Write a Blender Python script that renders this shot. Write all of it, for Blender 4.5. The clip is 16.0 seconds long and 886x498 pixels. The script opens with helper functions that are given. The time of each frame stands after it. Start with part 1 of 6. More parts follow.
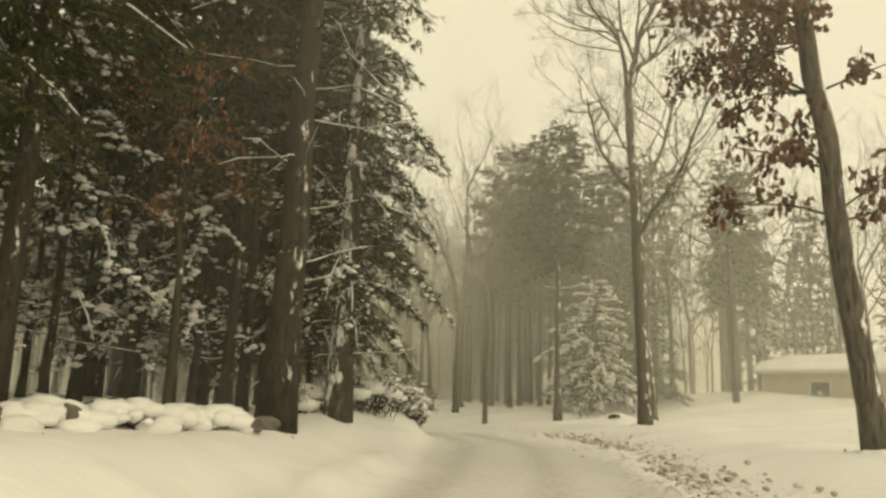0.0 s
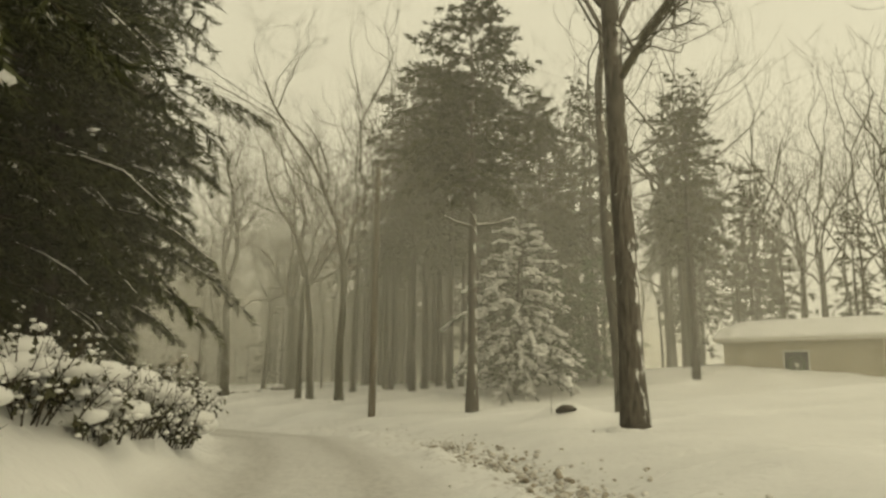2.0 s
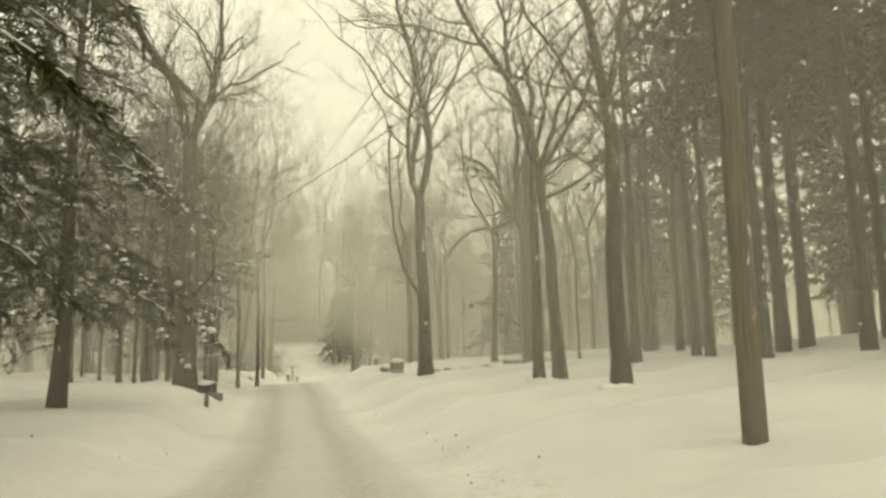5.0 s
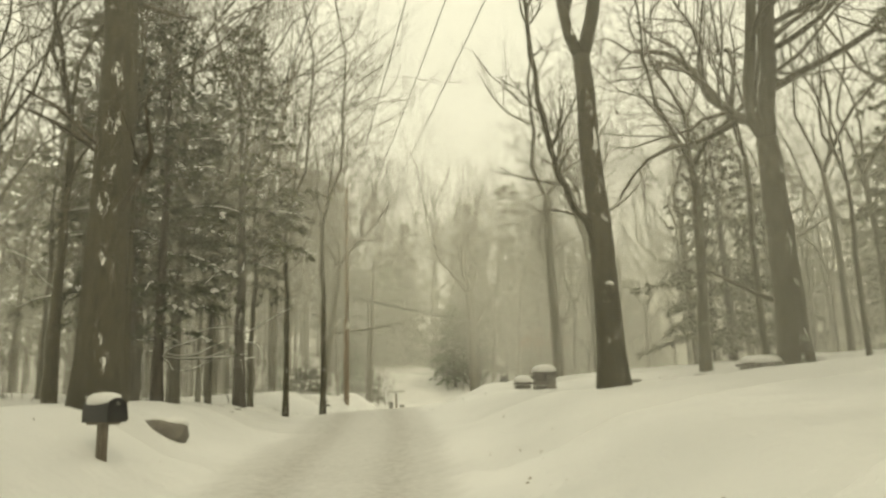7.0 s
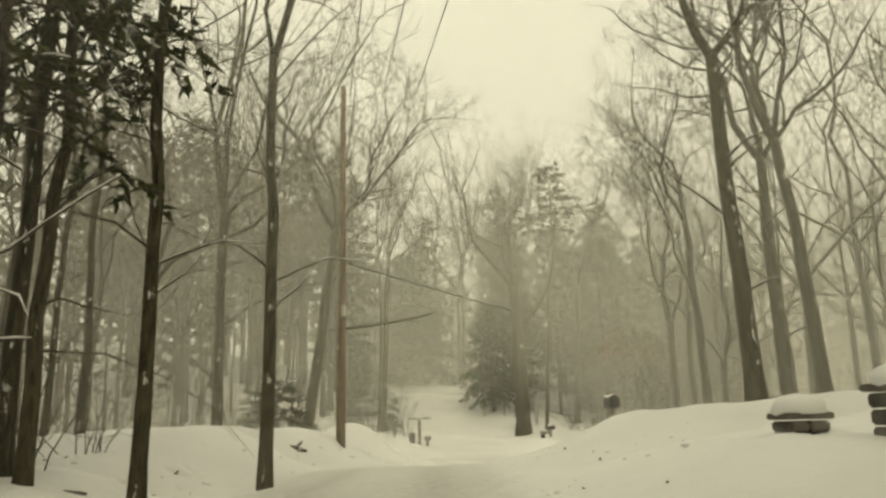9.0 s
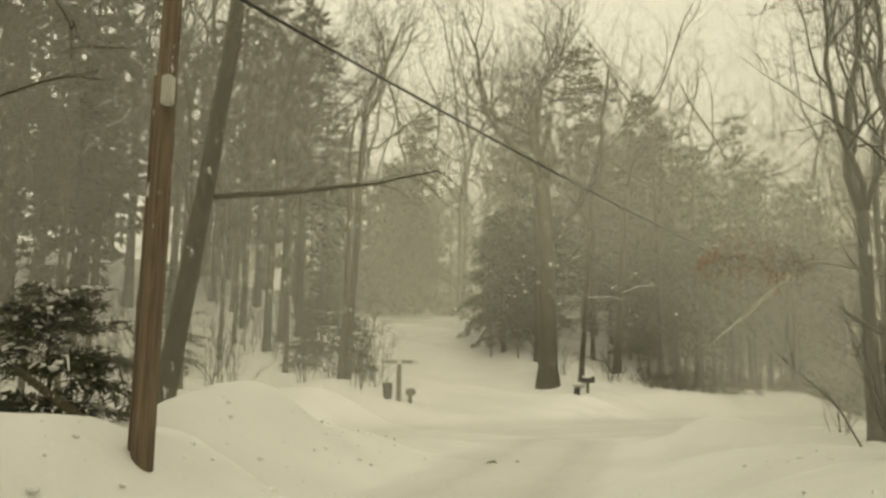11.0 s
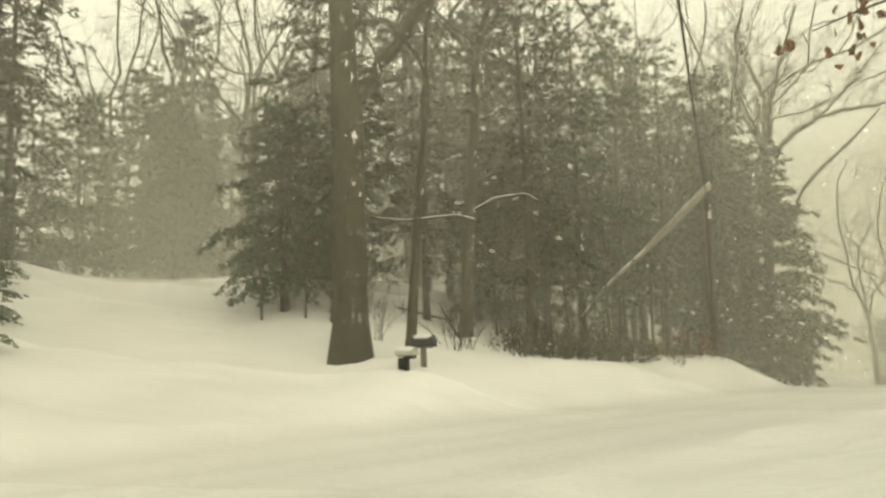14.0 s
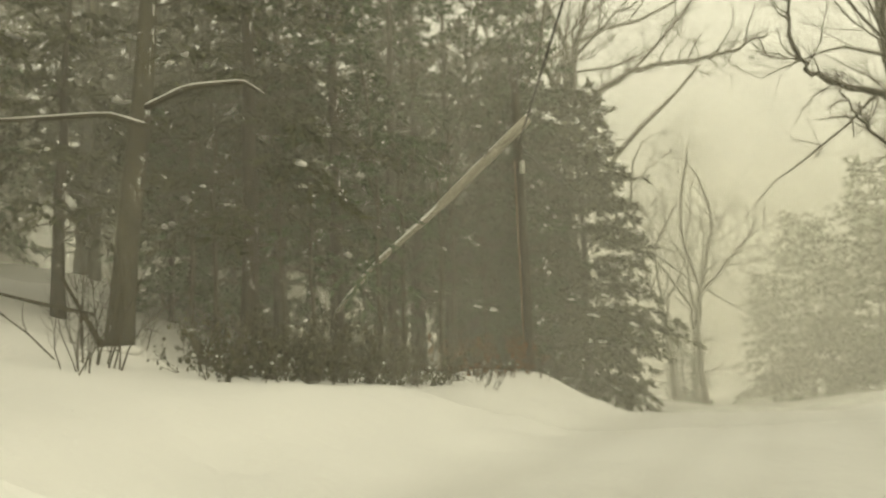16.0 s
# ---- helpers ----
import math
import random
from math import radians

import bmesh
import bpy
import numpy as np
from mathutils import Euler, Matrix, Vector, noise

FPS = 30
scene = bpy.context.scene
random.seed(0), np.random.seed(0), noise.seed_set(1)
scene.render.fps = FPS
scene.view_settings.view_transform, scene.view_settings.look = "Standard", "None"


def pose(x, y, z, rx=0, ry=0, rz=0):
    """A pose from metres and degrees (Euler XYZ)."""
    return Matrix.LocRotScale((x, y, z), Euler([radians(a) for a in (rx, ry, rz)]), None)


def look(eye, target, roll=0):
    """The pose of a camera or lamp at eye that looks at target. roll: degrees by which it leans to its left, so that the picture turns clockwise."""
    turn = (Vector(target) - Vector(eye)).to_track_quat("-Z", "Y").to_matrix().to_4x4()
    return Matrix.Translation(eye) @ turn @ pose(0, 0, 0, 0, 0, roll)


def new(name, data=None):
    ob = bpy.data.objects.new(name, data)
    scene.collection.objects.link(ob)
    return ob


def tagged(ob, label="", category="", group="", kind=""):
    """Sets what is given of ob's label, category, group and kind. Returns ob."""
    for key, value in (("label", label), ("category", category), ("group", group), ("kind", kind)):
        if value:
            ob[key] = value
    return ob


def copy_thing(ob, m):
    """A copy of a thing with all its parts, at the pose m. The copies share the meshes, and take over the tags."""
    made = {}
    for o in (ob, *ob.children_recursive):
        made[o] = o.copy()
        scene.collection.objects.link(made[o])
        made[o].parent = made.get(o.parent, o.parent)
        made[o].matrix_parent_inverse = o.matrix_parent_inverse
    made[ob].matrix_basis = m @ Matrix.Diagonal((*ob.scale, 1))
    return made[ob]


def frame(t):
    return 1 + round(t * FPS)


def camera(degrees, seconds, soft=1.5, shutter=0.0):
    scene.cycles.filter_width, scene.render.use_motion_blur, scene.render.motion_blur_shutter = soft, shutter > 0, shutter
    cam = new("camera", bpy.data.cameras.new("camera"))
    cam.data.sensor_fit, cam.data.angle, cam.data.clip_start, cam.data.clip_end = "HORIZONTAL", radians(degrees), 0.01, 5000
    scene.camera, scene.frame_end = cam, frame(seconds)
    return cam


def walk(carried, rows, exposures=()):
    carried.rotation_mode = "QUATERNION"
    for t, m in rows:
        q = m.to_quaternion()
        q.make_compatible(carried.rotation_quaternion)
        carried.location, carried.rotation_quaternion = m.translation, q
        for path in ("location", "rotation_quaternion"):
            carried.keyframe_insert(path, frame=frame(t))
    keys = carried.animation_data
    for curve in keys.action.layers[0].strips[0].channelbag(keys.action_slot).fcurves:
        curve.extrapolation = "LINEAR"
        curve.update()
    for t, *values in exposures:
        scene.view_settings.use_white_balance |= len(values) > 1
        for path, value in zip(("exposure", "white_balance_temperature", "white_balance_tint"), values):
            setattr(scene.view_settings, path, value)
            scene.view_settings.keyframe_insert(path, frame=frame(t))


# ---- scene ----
cam = camera(60.0, 16.0, soft=2.6)
PATH = [
    (0, (-0.888, 1.146, 0.744), (-0.746, 3.097, 1.164), 1.9),
    (0.5, (-0.184, 3.98, 0.868), (0.113, 5.913, 1.287), 1.2),
    (1, (0.491, 6.794, 0.964), (0.849, 8.719, 1.37), 1.0),
    (1.5, (1.127, 9.695, 1.051), (1.506, 11.619, 1.443), 0.8),
    (2, (1.77, 12.692, 1.094), (2.131, 14.623, 1.47), 0.6),
    (2.5, (2.345, 15.856, 1.141), (2.643, 17.8, 1.503), 0.3),
    (3, (2.774, 19.136, 1.286), (2.993, 21.093, 1.635), -0.6),
    (3.5, (2.932, 22.525, 1.221), (3.065, 24.49, 1.57), -0.9),
    (4, (2.91, 26.034, 1.232), (2.929, 28.006, 1.567), -1.1),
    (4.5, (2.77, 29.542, 1.272), (2.638, 31.512, 1.587), -1.1),
    (5, (2.373, 33.16, 1.22), (2.099, 35.117, 1.527), -1.1),
    (5.2, (2.147, 34.616, 1.177), (1.827, 36.566, 1.481), -0.7),
    (7.3, (-2.095, 49.817, 0.734), (-2.685, 51.684, 1.143), -1.2),
    (7.5, (-2.596, 51.221, 0.752), (-3.201, 53.081, 1.168), -0.8),
    (8, (-4.161, 54.694, 0.731), (-4.768, 56.548, 1.174), -0.3),
    (8.2, (-4.775, 56.01, 0.786), (-5.367, 57.862, 1.254), -1.6),
    (10.3, (-9.647, 70.04, 1.914), (-10.257, 71.913, 2.259), 0.5),
    (10.5, (-10.079, 71.309, 1.925), (-10.688, 73.186, 2.25), 0.9),
    (11, (-11.049, 74.264, 1.847), (-11.652, 76.151, 2.121), 0.9),
    (11.5, (-11.644, 76.93, 1.71), (-12.251, 78.82, 1.955), 1.7),
    (12, (-12.212, 79.354, 1.452), (-12.795, 81.253, 1.681), 1.8),
    (12.5, (-12.646, 81.785, 1.294), (-13.172, 83.7, 1.528), 1.1),
    (13, (-12.864, 84.123, 1.144), (-13.3, 86.06, 1.384), 0.4),
    (13.5, (-13.042, 86.491, 1.006), (-13.346, 88.451, 1.258), -0.8),
    (14, (-13.164, 88.98, 0.898), (-13.316, 90.959, 1.148), -1.2),
    (14.5, (-13.224, 91.519, 0.824), (-13.216, 93.501, 1.094), -1.4),
    (15, (-13.178, 94.047, 0.749), (-13.015, 96.018, 1.047), -1.8),
    (15.5, (-12.889, 96.465, 0.665), (-12.564, 98.413, 0.978), -2.5),
    (16, (-12.39, 98.78, 0.755), (-11.892, 100.697, 1.035), -2.3),
]
walk(cam, [(t, look(e, g, r)) for t, e, g, r in PATH], exposures=[(0, -0.02, 9400, 0), (0.5, -0.24, 9350, -0.7), (1.5, -0.42, 9200, -2), (2.5, 0.0, 8900, -2.4), (3.5, 0.26, 8600, -2.7), (5, 0.39, 8400, -3.7), (7.5, 0.31, 8400, -3.7), (10.5, 0.02, 8800, -1.7), (11.5, 0.12, 8650, -2.7), (12.5, 0.26, 8450, -3.7), (13.5, 0.28, 8400, -3.7), (14, 0.42, 8350, -3.7), (16, 0.33, 8400, -3.7)])

# ---------------------------------------------------------------- sky and light
world = bpy.data.worlds.new("snow_sky")
scene.world = world
world.use_nodes = True
wn, wl = world.node_tree.nodes, world.node_tree.links
wn.clear()
sky = wn.new("ShaderNodeTexSky")
sky.sky_type, sky.sun_disc, sky.sun_elevation, sky.sun_rotation = "NISHITA", False, radians(42), radians(150)
sky.dust_density, sky.air_density = 6.0, 1.0
veil = wn.new("ShaderNodeMix")
veil.data_type = "RGBA"
veil.inputs[0].default_value = 0.85
veil.inputs[7].default_value = (9.2, 9.1, 8.7, 1)  # the cloud layer
back, wout = wn.new("ShaderNodeBackground"), wn.new("ShaderNodeOutputWorld")
back.inputs["Strength"].default_value = 0.11
wl.new(sky.outputs[0], veil.inputs[6])
wl.new(veil.outputs[2], back.inputs["Color"])
wl.new(back.outputs[0], wout.inputs["Surface"])

sun = new("sun", bpy.data.lights.new("sun", "SUN"))
sun.data.energy, sun.data.angle, sun.data.color = 0.6, radians(35), (1.0, 0.96, 0.88)
sun.matrix_world = look((20, -30, 45), (0, 10, 0))


# ---------------------------------------------------------------- materials
def material(name):
    m = bpy.data.materials.new(name)
    m.use_nodes = True
    n, l = m.node_tree.nodes, m.node_tree.links
    return m, n, l, n["Principled BSDF"]


def noise_node(n, l, scale, detail=4, rough=0.55, stretch=None, kind="Object"):
    co, tx = n.new("ShaderNodeTexCoord"), n.new("ShaderNodeTexNoise")
    tx.inputs["Scale"].default_value, tx.inputs["Detail"].default_value, tx.inputs["Roughness"].default_value = scale, detail, rough
    if stretch:
        mp = n.new("ShaderNodeMapping")
        mp.inputs["Scale"].default_value = stretch
        l.new(co.outputs[kind], mp.inputs["Vector"])
        l.new(mp.outputs[0], tx.inputs["Vector"])
    else:
        l.new(co.outputs[kind], tx.inputs["Vector"])
    return tx


def ramp(n, l, source, stops):
    r = n.new("ShaderNodeValToRGB")
    while len(r.color_ramp.elements) < len(stops):
        r.color_ramp.elements.new(0.5)
    for e, (at, c) in zip(r.color_ramp.elements, stops):
        e.position, e.color = at, (*c, 1)
    l.new(source, r.inputs[0])
    return r


def bump(n, l, height, bsdf, strength, distance):
    b = n.new("ShaderNodeBump")
    b.inputs["Strength"].default_value, b.inputs["Distance"].default_value = strength, distance
    l.new(height, b.inputs["Height"])
    l.new(b.outputs[0], bsdf.inputs["Normal"])


def mixed(n, l, factor, a, b):
    x = n.new("ShaderNodeMix")
    x.data_type = "RGBA"
    l.new(factor, x.inputs[0])
    for socket, value in ((x.inputs[6], a), (x.inputs[7], b)):
        if isinstance(value, tuple):
            socket.default_value = (*value, 1)
        else:
            l.new(value, socket)
    return x.outputs[2]


def math_node(n, l, op, a, b):
    x = n.new("ShaderNodeMath")
    x.operation = op
    for socket, value in zip(x.inputs, (a, b)):
        if isinstance(value, (int, float)):
            socket.default_value = value
        else:
            l.new(value, socket)
    return x.outputs[0]


SNOW = (0.80, 0.80, 0.79)


def snow_material():
    m, n, l, p = material("snow")
    big, fine = noise_node(n, l, 0.7, 5), noise_node(n, l, 24, 3)
    c = ramp(n, l, big.outputs[0], [(0.3, (0.74, 0.74, 0.73)), (0.65, (0.83, 0.83, 0.82))])
    l.new(c.outputs[0], p.inputs["Base Color"])
    p.inputs["Roughness"].default_value = 0.75
    p.inputs["Specular IOR Level"].default_value = 0.2
    both = math_node(n, l, "ADD", math_node(n, l, "MULTIPLY", big.outputs[0], 1.0), math_node(n, l, "MULTIPLY", fine.outputs[0], 0.15))
    bump(n, l, both, p, 0.5, 0.08)
    return m


def ground_material():
    """Fresh snow; packed, greyish snow where wheels have been; leaf litter and grit in what the plough threw up."""
    m, n, l, p = material("ground_snow")
    big, fine, grit = noise_node(n, l, 0.35, 5), noise_node(n, l, 9, 4), noise_node(n, l, 5.5, 6, 0.7)
    snow = ramp(n, l, big.outputs[0], [(0.3, (0.74, 0.74, 0.73)), (0.7, (0.84, 0.84, 0.83))])
    packed = ramp(n, l, fine.outputs[0], [(0.3, (0.46, 0.45, 0.43)), (0.7, (0.61, 0.60, 0.575))])
    road, litter = n.new("ShaderNodeAttribute"), n.new("ShaderNodeAttribute")
    road.attribute_name, litter.attribute_name = "packed", "litter"
    one = mixed(n, l, road.outputs["Fac"], snow.outputs[0], packed.outputs[0])
    specks = ramp(n, l, grit.outputs[0], [(0.52, (0, 0, 0)), (0.64, (1, 1, 1))])
    two = mixed(n, l, math_node(n, l, "MULTIPLY", litter.outputs["Fac"], specks.outputs[0]), one, (0.16, 0.12, 0.07))
    l.new(two, p.inputs["Base Color"])
    p.inputs["Roughness"].default_value = 0.7
    p.inputs["Specular IOR Level"].default_value = 0.2
    mid = noise_node(n, l, 2.1, 4, 0.6)
    both = math_node(n, l, "ADD", math_node(n, l, "ADD", big.outputs[0], math_node(n, l, "MULTIPLY", mid.outputs[0], 0.55)), math_node(n, l, "MULTIPLY", fine.outputs[0], 0.22))
    bump(n, l, both, p, 0.6, 0.12)
    return m


def bark_material(name, dark, light, plaster=0.5, stretch=(9, 9, 1.6), wind=(0.62, -0.74, 0.25)):
    """Furrowed bark with driven snow stuck to the windward side in patches."""
    m, n, l, p = material(name)
    furrow, patch = noise_node(n, l, 2.2, 6, 0.65, stretch), noise_node(n, l, 6.5, 6, 0.7, (1, 1, 0.35))
    c = ramp(n, l, furrow.outputs[0], [(0.32, dark), (0.68, light)])
    geo, dot = n.new("ShaderNodeNewGeometry"), n.new("ShaderNodeVectorMath")
    dot.operation = "DOT_PRODUCT"
    dot.inputs[1].default_value = wind
    l.new(geo.outputs["Normal"], dot.inputs[0])
    f = math_node(n, l, "MULTIPLY_ADD", dot.outputs["Value"], 0.33)
    n_add = f.node
    l.new(patch.outputs[0], n_add.inputs[2])
    stuck = ramp(n, l, f, [(0.93 - 0.12 * plaster, (0, 0, 0)), (1.0 - 0.12 * plaster, (1, 1, 1))])
    l.new(mixed(n, l, stuck.outputs[0], c.outputs[0], SNOW), p.inputs["Base Color"])
    p.inputs["Roughness"].default_value = 0.9
    p.inputs["Specular IOR Level"].default_value = 0.15
    bump(n, l, furrow.outputs[0], p, 0.9, 0.03)
    return m


def needle_material(name, a, b, dust):
    """Needles in two greens; the sprays that face the sky hold a dusting of snow in patches."""
    m, n, l, p = material(name)
    geo, patch = n.new("ShaderNodeNewGeometry"), noise_node(n, l, 1.6, 4, 0.6)
    green = mixed(n, l, geo.outputs["Random Per Island"], a, b)
    white = ramp(n, l, patch.outputs[0], [(0.66 - 0.22 * dust, (0, 0, 0)), (0.74 - 0.22 * dust, (1, 1, 1))])
    l.new(mixed(n, l, white.outputs[0], green, (0.62, 0.63, 0.61)), p.inputs["Base Color"])
    p.inputs["Roughness"].default_value = 0.65
    p.inputs["Specular IOR Level"].default_value = 0.25
    return m


def plain(name, dark, light, scale=6, rough=0.7, metal=0.0, stretch=None, relief=0.3):
    m, n, l, p = material(name)
    t = noise_node(n, l, scale, 5, 0.6, stretch)
    c = ramp(n, l, t.outputs[0], [(0.3, dark), (0.7, light)])
    l.new(c.outputs[0], p.inputs["Base Color"])
    p.inputs["Roughness"].default_value, p.inputs["Metallic"].default_value = rough, metal
    bump(n, l, t.outputs[0], p, relief, 0.01)
    return m


def varied(name, a, b, rough=0.8):
    """One colour for each loose piece of a mesh, between a and b."""
    m, n, l, p = material(name)
    geo = n.new("ShaderNodeNewGeometry")
    l.new(mixed(n, l, geo.outputs["Random Per Island"], a, b), p.inputs["Base Color"])
    p.inputs["Roughness"].default_value = rough
    return m


MAT_SNOW, MAT_GROUND = snow_material(), ground_material()
MAT_BARK = bark_material("grey_bark", (0.023, 0.020, 0.011), (0.096, 0.086, 0.055), 0.3)
MAT_HICKORY = bark_material("shaggy_bark", (0.04, 0.035, 0.028), (0.17, 0.15, 0.125), 0.8)
MAT_PINEBARK = bark_material("pine_bark", (0.016, 0.013, 0.009), (0.07, 0.057, 0.044), 0.35)
MAT_PLASTERED = bark_material("snow_plastered_bark", (0.022, 0.018, 0.013), (0.10, 0.08, 0.06), 1.5, wind=(-0.45, -0.85, 0.2))
MAT_TWIG = bark_material("twig_bark", (0.03, 0.025, 0.016), (0.10, 0.085, 0.058), 0.25)
MAT_PINE = needle_material("pine_needles", (0.017, 0.022, 0.004), (0.052, 0.058, 0.014), 0.05)
MAT_SNOWY = needle_material("snow_dusted_needles", (0.014, 0.021, 0.008), (0.045, 0.053, 0.022), 0.16)
MAT_GREEN = needle_material("young_needles", (0.016, 0.043, 0.013), (0.05, 0.092, 0.03), 0.02)
MAT_LEAF = varied("dead_oak_leaves", (0.05, 0.022, 0.014), (0.16, 0.075, 0.04))
MAT_RUST = varied("rusty_leaves", (0.12, 0.05, 0.018), (0.27, 0.13, 0.055))
MAT_DULL = varied("dull_evergreen_leaves", (0.03, 0.032, 0.014), (0.09, 0.085, 0.042))
MAT_GRIT = varied("gritty_snow", (0.30, 0.26, 0.20), (0.72, 0.71, 0.68))
MAT_POLE = bark_material("weathered_pole_wood", (0.11, 0.083, 0.057), (0.26, 0.20, 0.142), 0.12, (14, 14, 0.5))
MAT_POLEGREY = bark_material("grey_pole_wood", (0.095, 0.08, 0.06), (0.215, 0.182, 0.14), 0.12, (14, 14, 0.5))
MAT_POLEDARK = bark_material("old_pole_wood", (0.03, 0.027, 0.021), (0.085, 0.073, 0.056), 0.12, (14, 14, 0.5))
MAT_WOOD = plain("grey_post_wood", (0.10, 0.085, 0.065), (0.22, 0.19, 0.15), 4, 0.85, 0, (8, 8, 1))
MAT_DEADWOOD = plain("bleached_dead_wood", (0.17, 0.155, 0.12), (0.36, 0.335, 0.275), 5, 0.9, 0, (8, 8, 1))
MAT_BLACK = plain("black_metal", (0.012, 0.012, 0.012), (0.03, 0.03, 0.03), 8, 0.45)
MAT_PALE = plain("pale_painted_metal", (0.42, 0.41, 0.36), (0.55, 0.54, 0.49), 8, 0.5)
MAT_GREY = plain("grey_metal", (0.18, 0.18, 0.17), (0.3, 0.3, 0.28), 8, 0.45, 0.6)
MAT_BIN = plain("dark_plastic", (0.03, 0.032, 0.028), (0.06, 0.06, 0.052), 5, 0.55)
MAT_STONE = plain("field_stone", (0.05, 0.045, 0.04), (0.2, 0.18, 0.155), 3, 0.9, 0, None, 0.7)
MAT_STUCCO = plain("tan_wall", (0.29, 0.255, 0.18), (0.43, 0.385, 0.29), 1.6, 0.9)
MAT_TRIM = plain("pale_trim", (0.5, 0.48, 0.42), (0.62, 0.6, 0.53), 5, 0.7)
MAT_GLASS = plain("dark_pane", (0.02, 0.022, 0.022), (0.05, 0.05, 0.048), 3, 0.12)
MAT_WIRE = plain("cable_black", (0.015, 0.015, 0.015), (0.03, 0.03, 0.03), 20, 0.6)
MAT_SIGN = plain("sign_white", (0.6, 0.6, 0.56), (0.7, 0.7, 0.66), 6, 0.4)
MAT_SIGNBAR = plain("sign_dark_bar", (0.05, 0.06, 0.05), (0.09, 0.1, 0.09), 6, 0.5)


def flake_material():
    m, n, l, p = material("snowflakes")
    p.inputs["Base Color"].default_value = (0.86, 0.86, 0.86, 1)
    p.inputs["Roughness"].default_value = 0.9
    return m


def haze_material():
    """Stand-in for haze on added sheets: mostly clear, the rest scatters daylight to both sides. Thickness comes with
    the mesh; noise makes it uneven.
    """
    m, n, l, p = material("see_through_haze")
    n.remove(p)
    clear, front, behind = n.new("ShaderNodeBsdfTransparent"), n.new("ShaderNodeBsdfDiffuse"), n.new("ShaderNodeBsdfTranslucent")
    for x in (front, behind):
        x.inputs["Color"].default_value = (*AIR, 1)
    both, mx, thick = n.new("ShaderNodeMixShader"), n.new("ShaderNodeMixShader"), n.new("ShaderNodeAttribute")
    both.inputs[0].default_value = 0.5
    thick.attribute_name = "thickness"
    patchy = noise_node(n, l, 0.11, 3, 0.5)
    f = math_node(n, l, "MULTIPLY", thick.outputs["Fac"], ramp(n, l, patchy.outputs[0], [(0.25, (0.6, 0.6, 0.6)), (0.75, (1.0, 1.0, 1.0))]).outputs[0])
    l.new(front.outputs[0], both.inputs[1])
    l.new(behind.outputs[0], both.inputs[2])
    l.new(f, mx.inputs[0])
    l.new(clear.outputs[0], mx.inputs[1])
    l.new(both.outputs[0], mx.inputs[2])
    l.new(mx.outputs[0], n["Material Output"].inputs["Surface"])
    return m


# yellowish tint of the sheets that stand in for haze
AIR = (0.87, 0.855, 0.785)
MAT_FLAKE, MAT_HAZE = flake_material(), haze_material()
scene.cycles.transparent_max_bounces = 64

# ---------------------------------------------------------------- the lie of the land
# centre lines: x, y, z of the trodden snow
MAIN = [(-6.5, -22, -0.65), (-4.2, -11, -0.55), (-1.75, 1.2, -0.45), (-0.4, 6.9, -0.25), (0.9, 12.8, -0.1), (1.9, 19.2, 0.05),
        (2.05, 26.0, 0.03), (1.55, 33.1, 0.02), (-0.6, 42.0, -0.3), (-3.2, 50.2, -0.47), (-5.3, 55.8, -0.4), (-8.0, 63.5, 0.15),
        (-10.6, 70.0, 0.7), (-12.0, 74.2, 0.63), (-13.3, 80.0, 0.25), (-14.0, 87.0, -0.15), (-14.4, 95.0, -0.35)]
CROSS = [(-62, 48, -0.9), (-42, 69, -0.6), (-30, 82, -0.5), (-21, 92.0, -0.4), (-14, 99, -0.38), (-8, 105.5, -0.4), (-2.4, 112.8, -0.6), (3.2, 121.6, -1.3),
         (10.5, 134, -2.2), (34, 170, -4.0), (80, 235, -6.0)]
HILL = [(-16, 98, -0.38), (-18.8, 102.5, 0.1), (-21.5, 107, 0.95), (-23.8, 112, 2.05), (-26.0, 118, 3.4), (-30.5, 124, 4.3), (-41, 131, 5.2), (-70, 150, 7)]

HEAPS = [(-18.0, 81.2, 1.3, 1.2, -0.38), (-20.7, 81.2, 3.2, 3.5, -0.42), (-15.5, 67.0, 4.0, 6.0, -0.5), (-20.1, 98.3, 1.3, 1.0, 0.13), (0.0, 125.0, 3.0, 3.2, 0.65), (-6.1, 115.6, 1.6, 1.2, 0.2),
         (-16.4, 80.5, 1.2, 1.6, 0.4), (-1.0, 21.4, 1.0, 3.2, 0.8), (-17.9, 85.2, 1.4, 1.4, 0.52), (-19.5, 87.2, 2.2, 2.0, 0.05), (-10.6, 92.6, 1.3, 1.1, 0.45), (-9.2, 90.2, 1.6, 2.2, 0.05), (-8.6, 95.2, 1.4, 1.6, 0.08),
         (-21.5, 84.0, 3.5, 5.0, 0.2), (-9.6, 56.5, 2.5, 4.0, 0.3), (-2.6, 14.8, 2.2, 3.0, -0.12), (-1.8, 17.0, 1.0, 1.6, 0.22),
         (7.5, 28.7, 0.8, 0.6, 0.36), (-0.7, 24.2, 0.8, 2.2, 0.42), (-0.9, 30.4, 0.7, 1.2, 0.25), (-22.3, 98.6, 2.4, 2.0, 0.45), (-8.2, 114.5, 2.5, 2.0, 0.1)]


